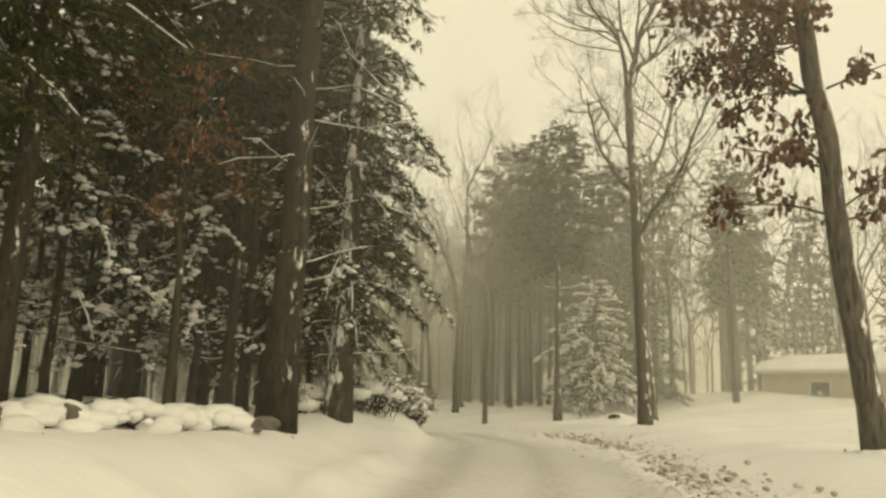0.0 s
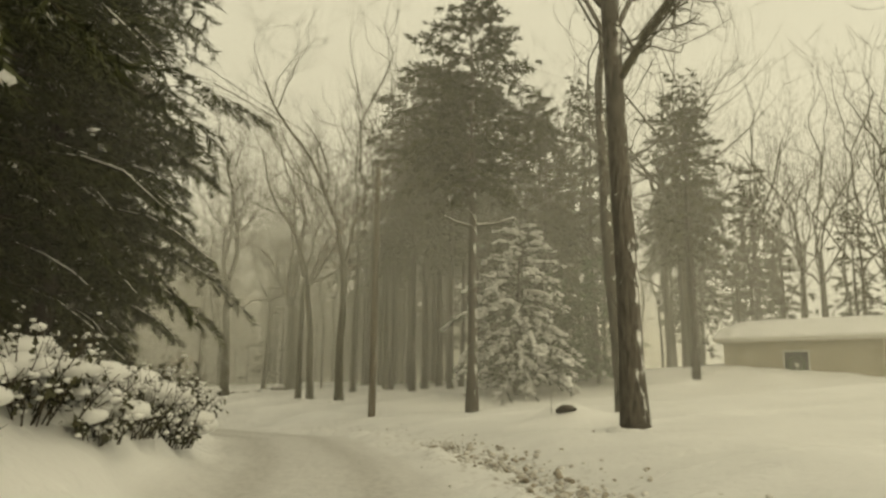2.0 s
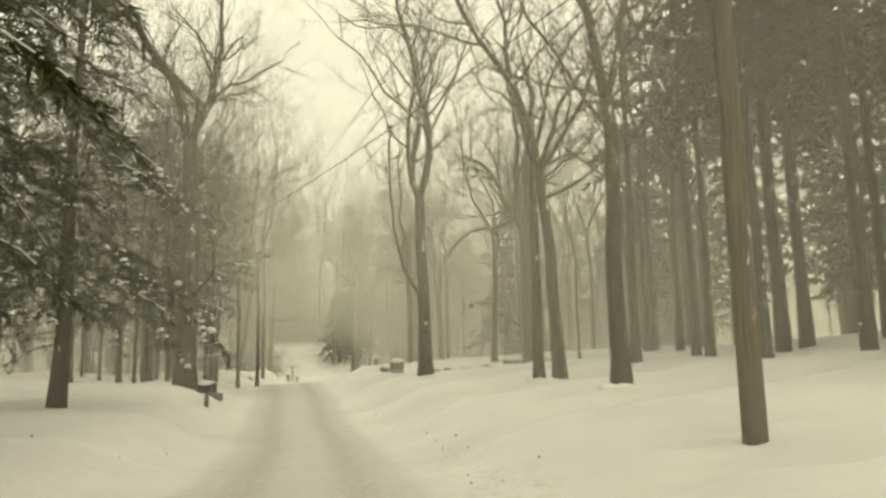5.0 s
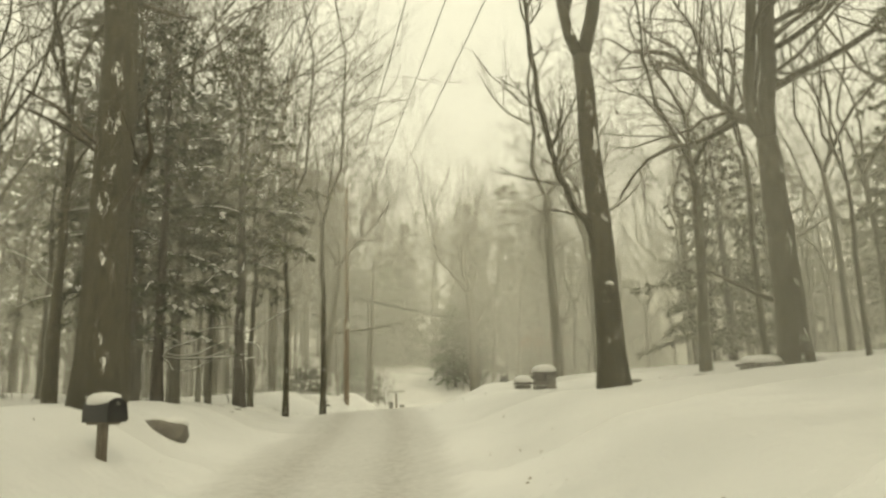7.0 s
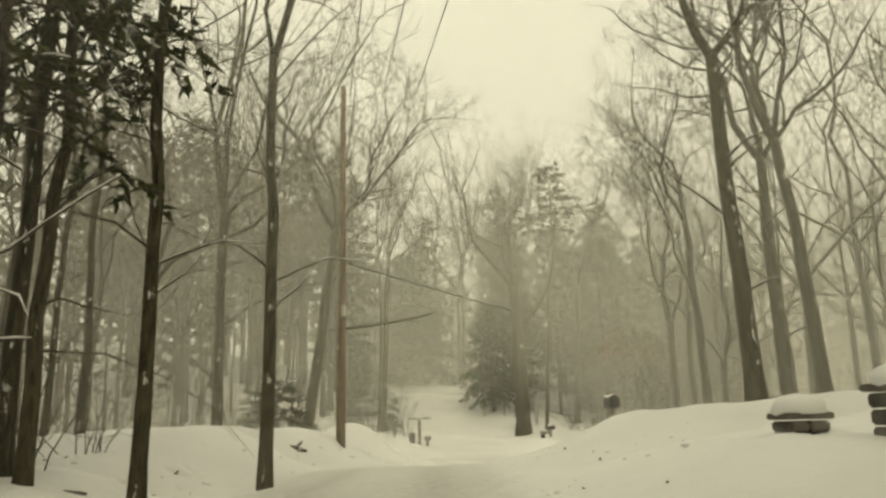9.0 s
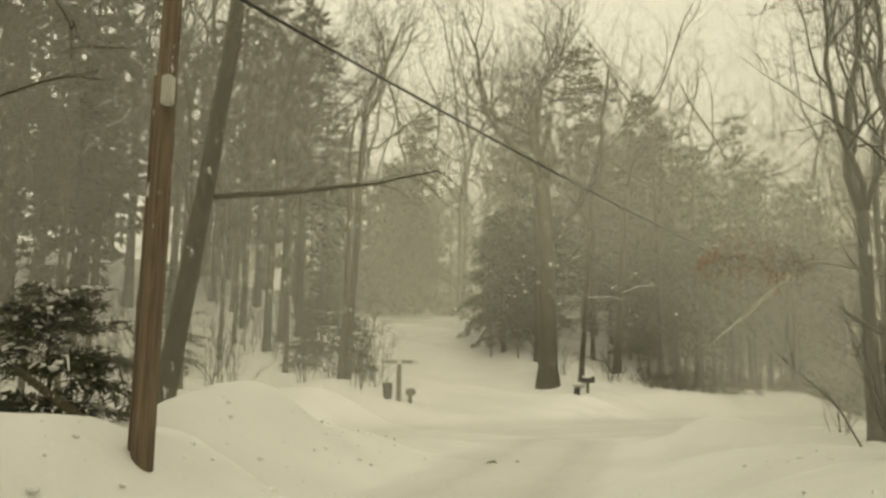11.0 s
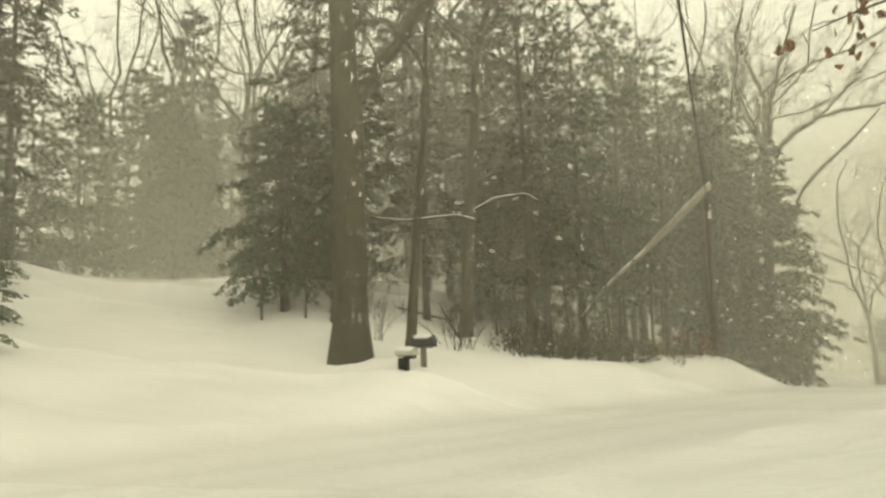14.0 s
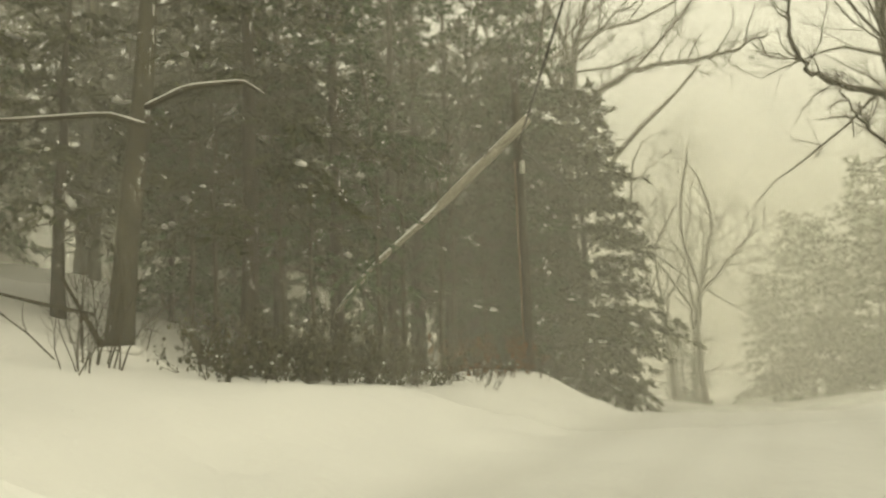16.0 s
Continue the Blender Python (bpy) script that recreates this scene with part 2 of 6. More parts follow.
def nearest(line, X, Y):
    """Signed distance (right of the line is positive), height of the line and the way along it, for arrays of places."""
    best = np.full(X.shape, 1e9)
    side, height, along = np.zeros(X.shape), np.zeros(X.shape), np.zeros(X.shape)
    run = 0.0
    for (ax, ay, az), (bx, by, bz) in zip(line[:-1], line[1:]):
        dx, dy = bx - ax, by - ay
        n = math.hypot(dx, dy)
        f = np.clip(((X - ax) * dx + (Y - ay) * dy) / n ** 2, 0, 1)
        px, py = X - ax - f * dx, Y - ay - f * dy
        d = np.hypot(px, py)
        hit = d < best
        best = np.where(hit, d, best)
        side = np.where(hit, np.where(px * dy - py * dx > 0, d, -d), side)
        height = np.where(hit, az + f * (bz - az), height)
        along = np.where(hit, run + f * n, along)
        run += n
    return side, height, along


def ease(a, b, x):
    f = np.clip((x - a) / (b - a), 0, 1)
    return f * f * (3 - 2 * f)


def terrain(X, Y):
    X, Y = np.asarray(X, float), np.asarray(Y, float)
    d, z, _ = nearest(MAIN, X, Y)
    r, a = np.maximum(d, 0), np.maximum(-d, 0)
    lift = ease(42, 50, Y) - ease(62, 71, Y)
    rim = 0.36 * (ease(71, 77, Y) - ease(85, 91, Y))
    steep = 0.07 + 0.04 * lift - 0.03 * ease(72, 84, Y)
    zm = (z + (0.42 + 0.4 * lift + rim) * ease(1.7, 4.4, r) + steep * np.clip(r - 3.5, 0, 24)
          + (0.62 + 0.2 * lift + rim) * ease(1.7, 4.0, a) + 0.03 * np.clip(a - 4, 0, 20))
    wm = (d ** 2 + 2.0) ** -2 * (1 - 0.97 * ease(91, 97, Y))
    d, z, _ = nearest(CROSS, X, Y)
    r, a = np.maximum(d, 0), np.maximum(-d, 0)
    zc = z + 0.45 * ease(2.8, 6, r) + 0.02 * np.clip(r - 5, 0, 20) + 0.8 * ease(2.4, 5.0, a) + 0.05 * np.clip(a - 5, 0, 25)
    wc = (d ** 2 + 2.0) ** -2
    d, z, _ = nearest(HILL, X, Y)
    r, a = np.maximum(d, 0), np.maximum(-d, 0)
    zh = z + 0.35 * ease(2.2, 4.5, r) + 0.35 * ease(2.2, 4.5, a) + 0.24 * np.clip(a - 4, 0, 26)
    wh = (d ** 2 + 2.0) ** -2 * ease(97, 103, Y)
    out = (wm * zm + wc * zc + wh * zh) / (wm + wc + wh)
    # ploughed heaps on both corners of the junction, the rise behind the left one, and the knolls by the road
    for x, y, rx, ry, h in HEAPS:
        out = out + h * np.exp(-((X - x) / rx) ** 2 - ((Y - y) / ry) ** 2)
    return out


# ---------------------------------------------------------------- mesh tools
def unit_ball(fine):
    bm = bmesh.new()
    bmesh.ops.create_icosphere(bm, subdivisions=1 + fine, radius=1)
    v = np.array([x.co[:] for x in bm.verts])
    f = np.array([[x.index for x in y.verts] for y in bm.faces])
    bm.free()
    return v, f


ROUND_V, ROUND_F = unit_ball(1)
CRUMB_V, CRUMB_F = unit_ball(0)


class Shape:
    """Gathers triangles, then makes one mesh of them."""

    def __init__(self, seed=0):
        self.v, self.f, self.n, self.rng = [], [], 0, np.random.RandomState(seed)

    def add(self, v, f):
        self.v.append(np.asarray(v, float).reshape(-1, 3))
        self.f.append(np.asarray(f, int).reshape(-1, 3) + self.n)
        self.n += len(self.v[-1])

    def tube(self, pts, radii, k=6):
        p, r = np.asarray(pts, float), np.asarray(radii, float)
        t = np.gradient(p, axis=0)
        t /= np.linalg.norm(t, axis=1)[:, None] + 1e-9
        ref = np.array([1.0, 0, 0]) if abs(t[0, 0]) < 0.8 else np.array([0, 1.0, 0])
        u = np.cross(t, ref)
        u /= np.linalg.norm(u, axis=1)[:, None] + 1e-9
        w = np.cross(t, u)
        a = np.arange(k) * 2 * np.pi / k
        ring = p[:, None] + r[:, None, None] * (np.cos(a)[None, :, None] * u[:, None] + np.sin(a)[None, :, None] * w[:, None])
        i, j = np.meshgrid(np.arange(len(p) - 1), np.arange(k), indexing="ij")
        q, q2 = i * k + j, i * k + (j + 1) % k
        tri = np.stack([np.stack([q, q2, q2 + k], -1), np.stack([q, q2 + k, q + k], -1)], 2).reshape(-1, 3)
        if k == 3:
            return self.add(ring.reshape(-1, 3), tri)
        caps = [[0, c + 1, c] for c in range(1, k - 1)] + [[(len(p) - 1) * k, (len(p) - 1) * k + c, (len(p) - 1) * k + c + 1] for c in range(1, k - 1)]
        self.add(ring.reshape(-1, 3), np.concatenate([tri, np.array(caps)]))

    def blobs(self, centres, radii, rough=0.16, crumbs=False):
        """Lumpy balls; radii: one row of three for each."""
        BALL_V, BALL_F = (CRUMB_V, CRUMB_F) if crumbs else (ROUND_V, ROUND_F)
        c, r = np.asarray(centres, float).reshape(-1, 3), np.asarray(radii, float).reshape(-1, 3)
        if not len(c):
            return
        v = BALL_V[None] * (1 + rough * self.rng.randn(len(c), len(BALL_V), 1)) * r[:, None] + c[:, None]
        f = BALL_F[None] + (np.arange(len(c)) * len(BALL_V))[:, None, None]
        self.add(v, f)

    def blades(self, base, way, width, level=0.0):
        """Narrow triangles from base along way; level lays them flat, as the plates of a pine bough lie."""
        base, way = np.asarray(base, float), np.asarray(way, float)
        side = np.cross(way, self.rng.randn(len(way), 3) + np.array([0, 0, level]))
        side *= (np.asarray(width).reshape(-1, 1) / 2) / (np.linalg.norm(side, axis=1)[:, None] + 1e-9)
        v = np.stack([base - side, base + side, base + way], 1)
        self.add(v, np.arange(len(base) * 3).reshape(-1, 3))

    def leaves(self, base, way, width):
        """Broad, folded leaves: a stalk end, two lobed sides and a tip."""
        base, way = np.asarray(base, float), np.asarray(way, float)
        side = np.cross(way, self.rng.randn(len(way), 3))
        side *= (np.asarray(width).reshape(-1, 1) / 2) / (np.linalg.norm(side, axis=1)[:, None] + 1e-9)
        fold = np.cross(side, way)
        fold *= 0.25 * np.linalg.norm(side, axis=1)[:, None] / (np.linalg.norm(fold, axis=1)[:, None] + 1e-9)
        v = np.stack([base, base + way * 0.35 + side * 0.75 + fold, base + way * 0.5 + side * 0.45 + fold, base + way * 0.72 + side + fold, base + way,
                      base + way * 0.72 - side + fold, base + way * 0.5 - side * 0.45 + fold, base + way * 0.35 - side * 0.75 + fold], 1)
        f = np.array([[0, 1, 2], [0, 2, 4], [2, 3, 4], [0, 4, 6], [4, 5, 6], [0, 6, 7]])
        self.add(v, f[None] + (np.arange(len(base)) * 8)[:, None, None])

    def mesh(self, name, mat, smooth=True):
        me = bpy.data.meshes.new(name)
        v, f = np.concatenate(self.v).astype(np.float32), np.concatenate(self.f).astype(np.int32)
        me.vertices.add(len(v))
        me.vertices.foreach_set("co", v.ravel())
        me.loops.add(len(f) * 3)
        me.loops.foreach_set("vertex_index", f.ravel())
        me.polygons.add(len(f))
        me.polygons.foreach_set("loop_start", np.arange(len(f), dtype=np.int32) * 3)
        me.polygons.foreach_set("use_smooth", np.full(len(f), smooth))
        me.update(calc_edges=True)
        me.materials.append(mat)
        return me


def thing(name, place, label, category, group="", kind="", turn=0.0):
    ob = new(name)
    ob.matrix_basis = pose(*place, 0, 0, turn)
    return tagged(ob, label, category, group, kind)


def part(name, shape, mat, parent, label="", smooth=True):
    """Links a Shape or a bmesh as one mesh object under a thing or a part."""
    if isinstance(shape, Shape):
        me = shape.mesh(name, mat, smooth)
    else:
        me = bpy.data.meshes.new(name)
        shape.to_mesh(me)
        shape.free()
        me.materials.append(mat)
        if smooth:
            me.polygons.foreach_set("use_smooth", np.full(len(me.polygons), False))
    ob = new(name, me)
    ob.parent = parent
    return tagged(ob, label)


def block(sx, sy, sz, at=(0, 0, 0), turn=0.0, bevel=0.01, tilt=(0, 0)):
    """A box with worn edges; at: the middle of its foot."""
    bm = bmesh.new()
    bmesh.ops.create_cube(bm, size=1)
    bmesh.ops.scale(bm, vec=(sx, sy, sz), verts=bm.verts)
    if bevel:
        bmesh.ops.bevel(bm, geom=bm.edges[:], offset=bevel, segments=2, affect="EDGES")
    bmesh.ops.transform(bm, matrix=pose(at[0], at[1], at[2] + sz / 2, tilt[0], tilt[1], turn), verts=bm.verts)
    return bm


def ground_z(x, y):
    return float(terrain(x, y))


# ---------------------------------------------------------------- ground
def spread_axis(lo, hi, step, far):
    mid = list(np.arange(lo, hi, step))
    out, d = [], step
    x = 0.0
    while x < far:
        d *= 1.25
        x += d
        out.append(x)
    return np.array([lo - o for o in reversed(out)] + mid + [mid[-1] + o for o in out])


def lumps(X, Y, scale, seed):
    """Smooth unevenness out of a few crossing waves."""
    r = np.random.RandomState(seed)
    out = np.zeros(X.shape)
    for _ in range(14):
        a, f, p = r.uniform(0, 2 * np.pi), r.uniform(0.6, 1.7) / scale, r.uniform(0, 6.28)
        out += np.sin((X * np.cos(a) + Y * np.sin(a)) * f * 2 * np.pi + p)
    return out / 14 ** 0.5


def build_ground():
    xs, ys = spread_axis(-26, 12, 0.23, 900), spread_axis(0, 118, 0.3, 900)
    X, Y = np.meshgrid(xs, ys)
    Z = terrain(X, Y)
    dm, _, _ = nearest(MAIN, X, Y)
    dc, _, _ = nearest(CROSS, X, Y)
    dh, _, _ = nearest(HILL, X, Y)
    early = 1 - ease(8, 20, Y)
    on_main = (1 - ease(1.4, 1.7, -dm + 0.4 * early)) * (1 - ease(1.4, 1.7, dm - 0.7 * early)) * (1 - ease(95, 99, Y))
    on_cross = 1 - ease(2.1, 3.0, np.abs(dc))
    on_hill = (1 - ease(1.6, 2.6, np.abs(dh))) * ease(98, 101, Y)
    packed = np.maximum(np.maximum(on_main * (1 - 0.42 * ease(66, 80, Y)), 0.5 * on_cross), 0.1 * on_hill)
    # wheel ruts, and a ridge of loose snow between them
    rut = np.zeros(X.shape)
    for at in (-0.75, 0.75):
        rut += np.exp(-((dm - at) / 0.26) ** 2) * on_main
    for at in (-1.7, -0.4, 0.5, 1.8):
        rut += 0.6 * np.exp(-((dc - at) / 0.26) ** 2) * on_cross
    edge = np.exp(-((np.abs(dm) - 2.0) / 0.28) ** 2) * (1 - ease(90, 95, Y))
    open_snow = 1 - np.clip(on_main + on_cross, 0, 1)
    Z += -0.022 * rut + 0.03 * lumps(X, Y, 5, 1) * open_snow + 0.024 * lumps(X, Y, 1.6, 2) * open_snow + 0.012 * lumps(X, Y, 0.8, 3) * open_snow
    Z += edge * (0.05 + 0.05 * (1 - ease(30, 45, Y))) * (1 + 0.8 * lumps(X, Y, 0.9, 4))
    # ridges that the plough left along the cross road
    for at in (3.0, -2.9):
        Z += 0.11 * np.exp(-((dc - at) / 0.4) ** 2) * np.clip(0.7 + 0.5 * lumps(X, Y, 1.4, 5), 0, 2) * (1 - 0.85 * on_main) * (1 - on_hill) * ease(-45, -38, X) * (1 - ease(4, 10, X))
    far = ease(60, 300, np.hypot(X + 5, Y - 60))
    Z += far * 6 * (0.5 + 0.5 * lumps(X, Y, 160, 6))
    # litter thrown up along the roads' edges
    litter = np.exp(-((dm - 2.5) / 0.55) ** 2) * (1 - ease(24, 34, Y)) + 0.35 * np.exp(-((dm - 2.4) / 0.6) ** 2) * ease(24, 34, Y) * (1 - ease(40, 50, Y))
    me = bpy.data.meshes.new("ground")
    ny, nx = X.shape
    i, j = np.meshgrid(np.arange(ny - 1), np.arange(nx - 1), indexing="ij")
    q = (i * nx + j).ravel()
    quads = np.stack([q, q + 1, q + nx + 1, q + nx], 1).astype(np.int32)
    me.vertices.add(X.size)
    me.vertices.foreach_set("co", np.stack([X, Y, Z], -1).astype(np.float32).ravel())
    me.loops.add(quads.size)
    me.loops.foreach_set("vertex_index", quads.ravel())
    me.polygons.add(len(quads))
    me.polygons.foreach_set("loop_start", np.arange(len(quads), dtype=np.int32) * 4)
    me.polygons.foreach_set("use_smooth", np.full(len(quads), True))
    me.update(calc_edges=True)
    for name, values in (("packed", packed * (0.6 + 0.5 * rut)), ("litter", litter)):
        me.attributes.new(name, "FLOAT", "POINT").data.foreach_set("value", np.clip(values, 0, 1).astype(np.float32).ravel())
    me.materials.append(MAT_GROUND)
    return tagged(new("ground", me), "snow-covered ground with a packed, rutted country road", "ground", kind="structure")


build_ground()


# ---------------------------------------------------------------- trees
def limb_line(rng, start, way, length, n, rise=0.0, wobble=0.12):
    """A crooked line from start; rise bends it up (or down) along its length."""
    p, d = [np.asarray(start, float)], np.asarray(way, float) / (np.linalg.norm(way) + 1e-9)
    for _ in range(n):
        d = d + rng.randn(3) * wobble + np.array([0, 0, rise / n])
        d /= np.linalg.norm(d)
        p.append(p[-1] + d * length / n)
    return np.array(p)


def turned(rng, d, degrees):
    """d swung by about that angle to a random side."""
    side = np.cross(d, rng.randn(3))
    side /= np.linalg.norm(side) + 1e-9
    a = radians(degrees)
    return d * math.cos(a) + side * math.sin(a)


def bare_tree(name, place, h, r, fork, seed, label, leaders=3, lean=(0, 0), depth=4, mat=None, spread=32, low=0, group="", burl=None, top=1.0, thin=1.0, least=0.006):
    """A leafless broadleaf: a flared trunk up to the fork, leaders, limbs, branches and twigs. low: side limbs under the fork."""
    rng = np.random.RandomState(seed)
    root = thing(name, place, label, "tree", group)
    wood, twigs = Shape(seed), Shape(seed + 1)
    snow = []
    n = 9
    f = np.linspace(0, 1, n)
    trunk = np.stack([lean[0] * f + 0.05 * np.cumsum(rng.randn(n)) * f, lean[1] * f + 0.05 * np.cumsum(rng.randn(n)) * f, -0.3 + (fork + 0.3) * f], 1)
    girth = r * (1 - 0.32 * f) * (1 + 0.38 * np.exp(-f * fork / 0.45))
    wood.tube(trunk, girth, 12 if thin == 1 else 7)

    def grow(start, way, length, radius, level):
        n = (9, 6, 3, 2 if depth > 3 else 1, 1)[min(level, 4)]
        line = limb_line(rng, start, way, length, n, rise=(0.32, 0.3, 0.3, 0.2, 0.1)[min(level, 4)], wobble=(0.2, 0.24, 0.27, 0.25, 0.2)[min(level, 4)])
        last = 0.35 if level < depth else 0.25
        radii = radius * np.linspace(1, last, n + 1)
        (wood if level < 2 else twigs).tube(line, radii, ((8, 6, 4, 3, 3) if depth > 3 else (6, 4, 3, 3, 3))[min(level, 4)])
        if level in (1, 2) and radius > 0.02:
            snow.append((line, radii))
        if level >= depth:
            return
        count = int(round((11, 8, 4.4, 4)[min(level, 3)] * rng.uniform(0.8, 1.2) * (0.86 if depth > 3 else 0.7) * thin))
        for c in range(count):
            at = rng.uniform(0.22 if level else 0.15, 1.0) if c else 1.0
            i = min(int(at * n), n - 1)
            g = at * n - i
            s = line[i] * (1 - g) + line[i + 1] * g
            d = line[i + 1] - line[i]
            d = turned(rng, d / np.linalg.norm(d), rng.uniform(28, 66) if c else rng.uniform(5, 20))
            d[2] += 0.1
            rr = radius * (1 - at * 0.6)
            grow(s, d, length * rng.uniform(0.32, 0.66) * (1.2 - 0.5 * at), max(rr * rng.uniform(0.4, 0.62), least), level + 1)

    left = (h - fork) * top
    spin = rng.uniform(0, 6.28)
    for k in range(leaders):
        a = spin + k * 2 * np.pi / leaders + rng.uniform(-0.4, 0.4)
        tip = radians((rng.uniform(0.2, 0.45) if k == 0 else rng.uniform(0.55, 1.15)) * spread) if leaders > 1 else radians(4)
        d = np.array([math.cos(a) * math.sin(tip), math.sin(a) * math.sin(tip), math.cos(tip)])
        grow(trunk[-1] - np.array([0, 0, 0.1]), d, left * rng.uniform(0.78, 1.0) * (1.05 if k == 0 else 0.85), r * 0.66 * (0.92 if k == 0 else 0.7), 0)
    for k in range(low):
        at = rng.uniform(0.3, 0.95)
        s = np.array([np.interp(at, f, trunk[:, c]) for c in range(3)])
        a = rng.uniform(0, 6.28)
        grow(s, np.array([math.cos(a), math.sin(a), 0.45]), h * rng.uniform(0.07, 0.15), r * 0.2, 2)
    part("trunk", wood, mat or MAT_BARK, root)
    tagged(part("crown", twigs, MAT_TWIG, root), kind="stuff")
    if snow and thin == 1:
        s = Shape(seed + 2)
        for line, radii in snow[:40]:
            if rng.rand() < 0.6:
                up = line + np.array([0, 0, 1]) * (radii * 0.8)[:, None]
                s.tube(up, radii * 0.5 * rng.uniform(0.5, 1.1, len(radii)), 4)
        if s.n:
            tagged(part("snow", s, MAT_SNOW, root), kind="stuff")
    if thin == 1 and depth > 3 and r < 0.26:  # snow drifted against the foot
        k = np.arange(9) * 0.7
        w = r * rng.uniform(0.6, 1.1, 9)
        d = np.stack([np.cos(k) * r * 1.35, np.sin(k) * r * 1.35, np.full(9, -0.02)], 1)
        s = Shape(seed + 9)
        s.blobs(d, np.stack([w, w, w * rng.uniform(0.3, 0.6, 9)], 1), 0.06)
        part("drift", s, MAT_SNOW, root)
    if burl:
        b = Shape(seed + 3)
        b.blobs([burl, (burl[0] - 0.08, burl[1] + 0.04, burl[2] - 0.14)], [[r * 0.34, r * 0.34, r * 0.42], [r * 0.4, r * 0.4, r * 0.5]], 0.14)
        knob = part("burl", b, mat or MAT_BARK, root)
        c = Shape(seed + 4)
        c.blobs([(burl[0], burl[1], burl[2] + r * 0.36)], [[r * 0.3, r * 0.3, r * 0.16]], 0.15)
        part("snow", c, MAT_SNOW, knob)
    return root


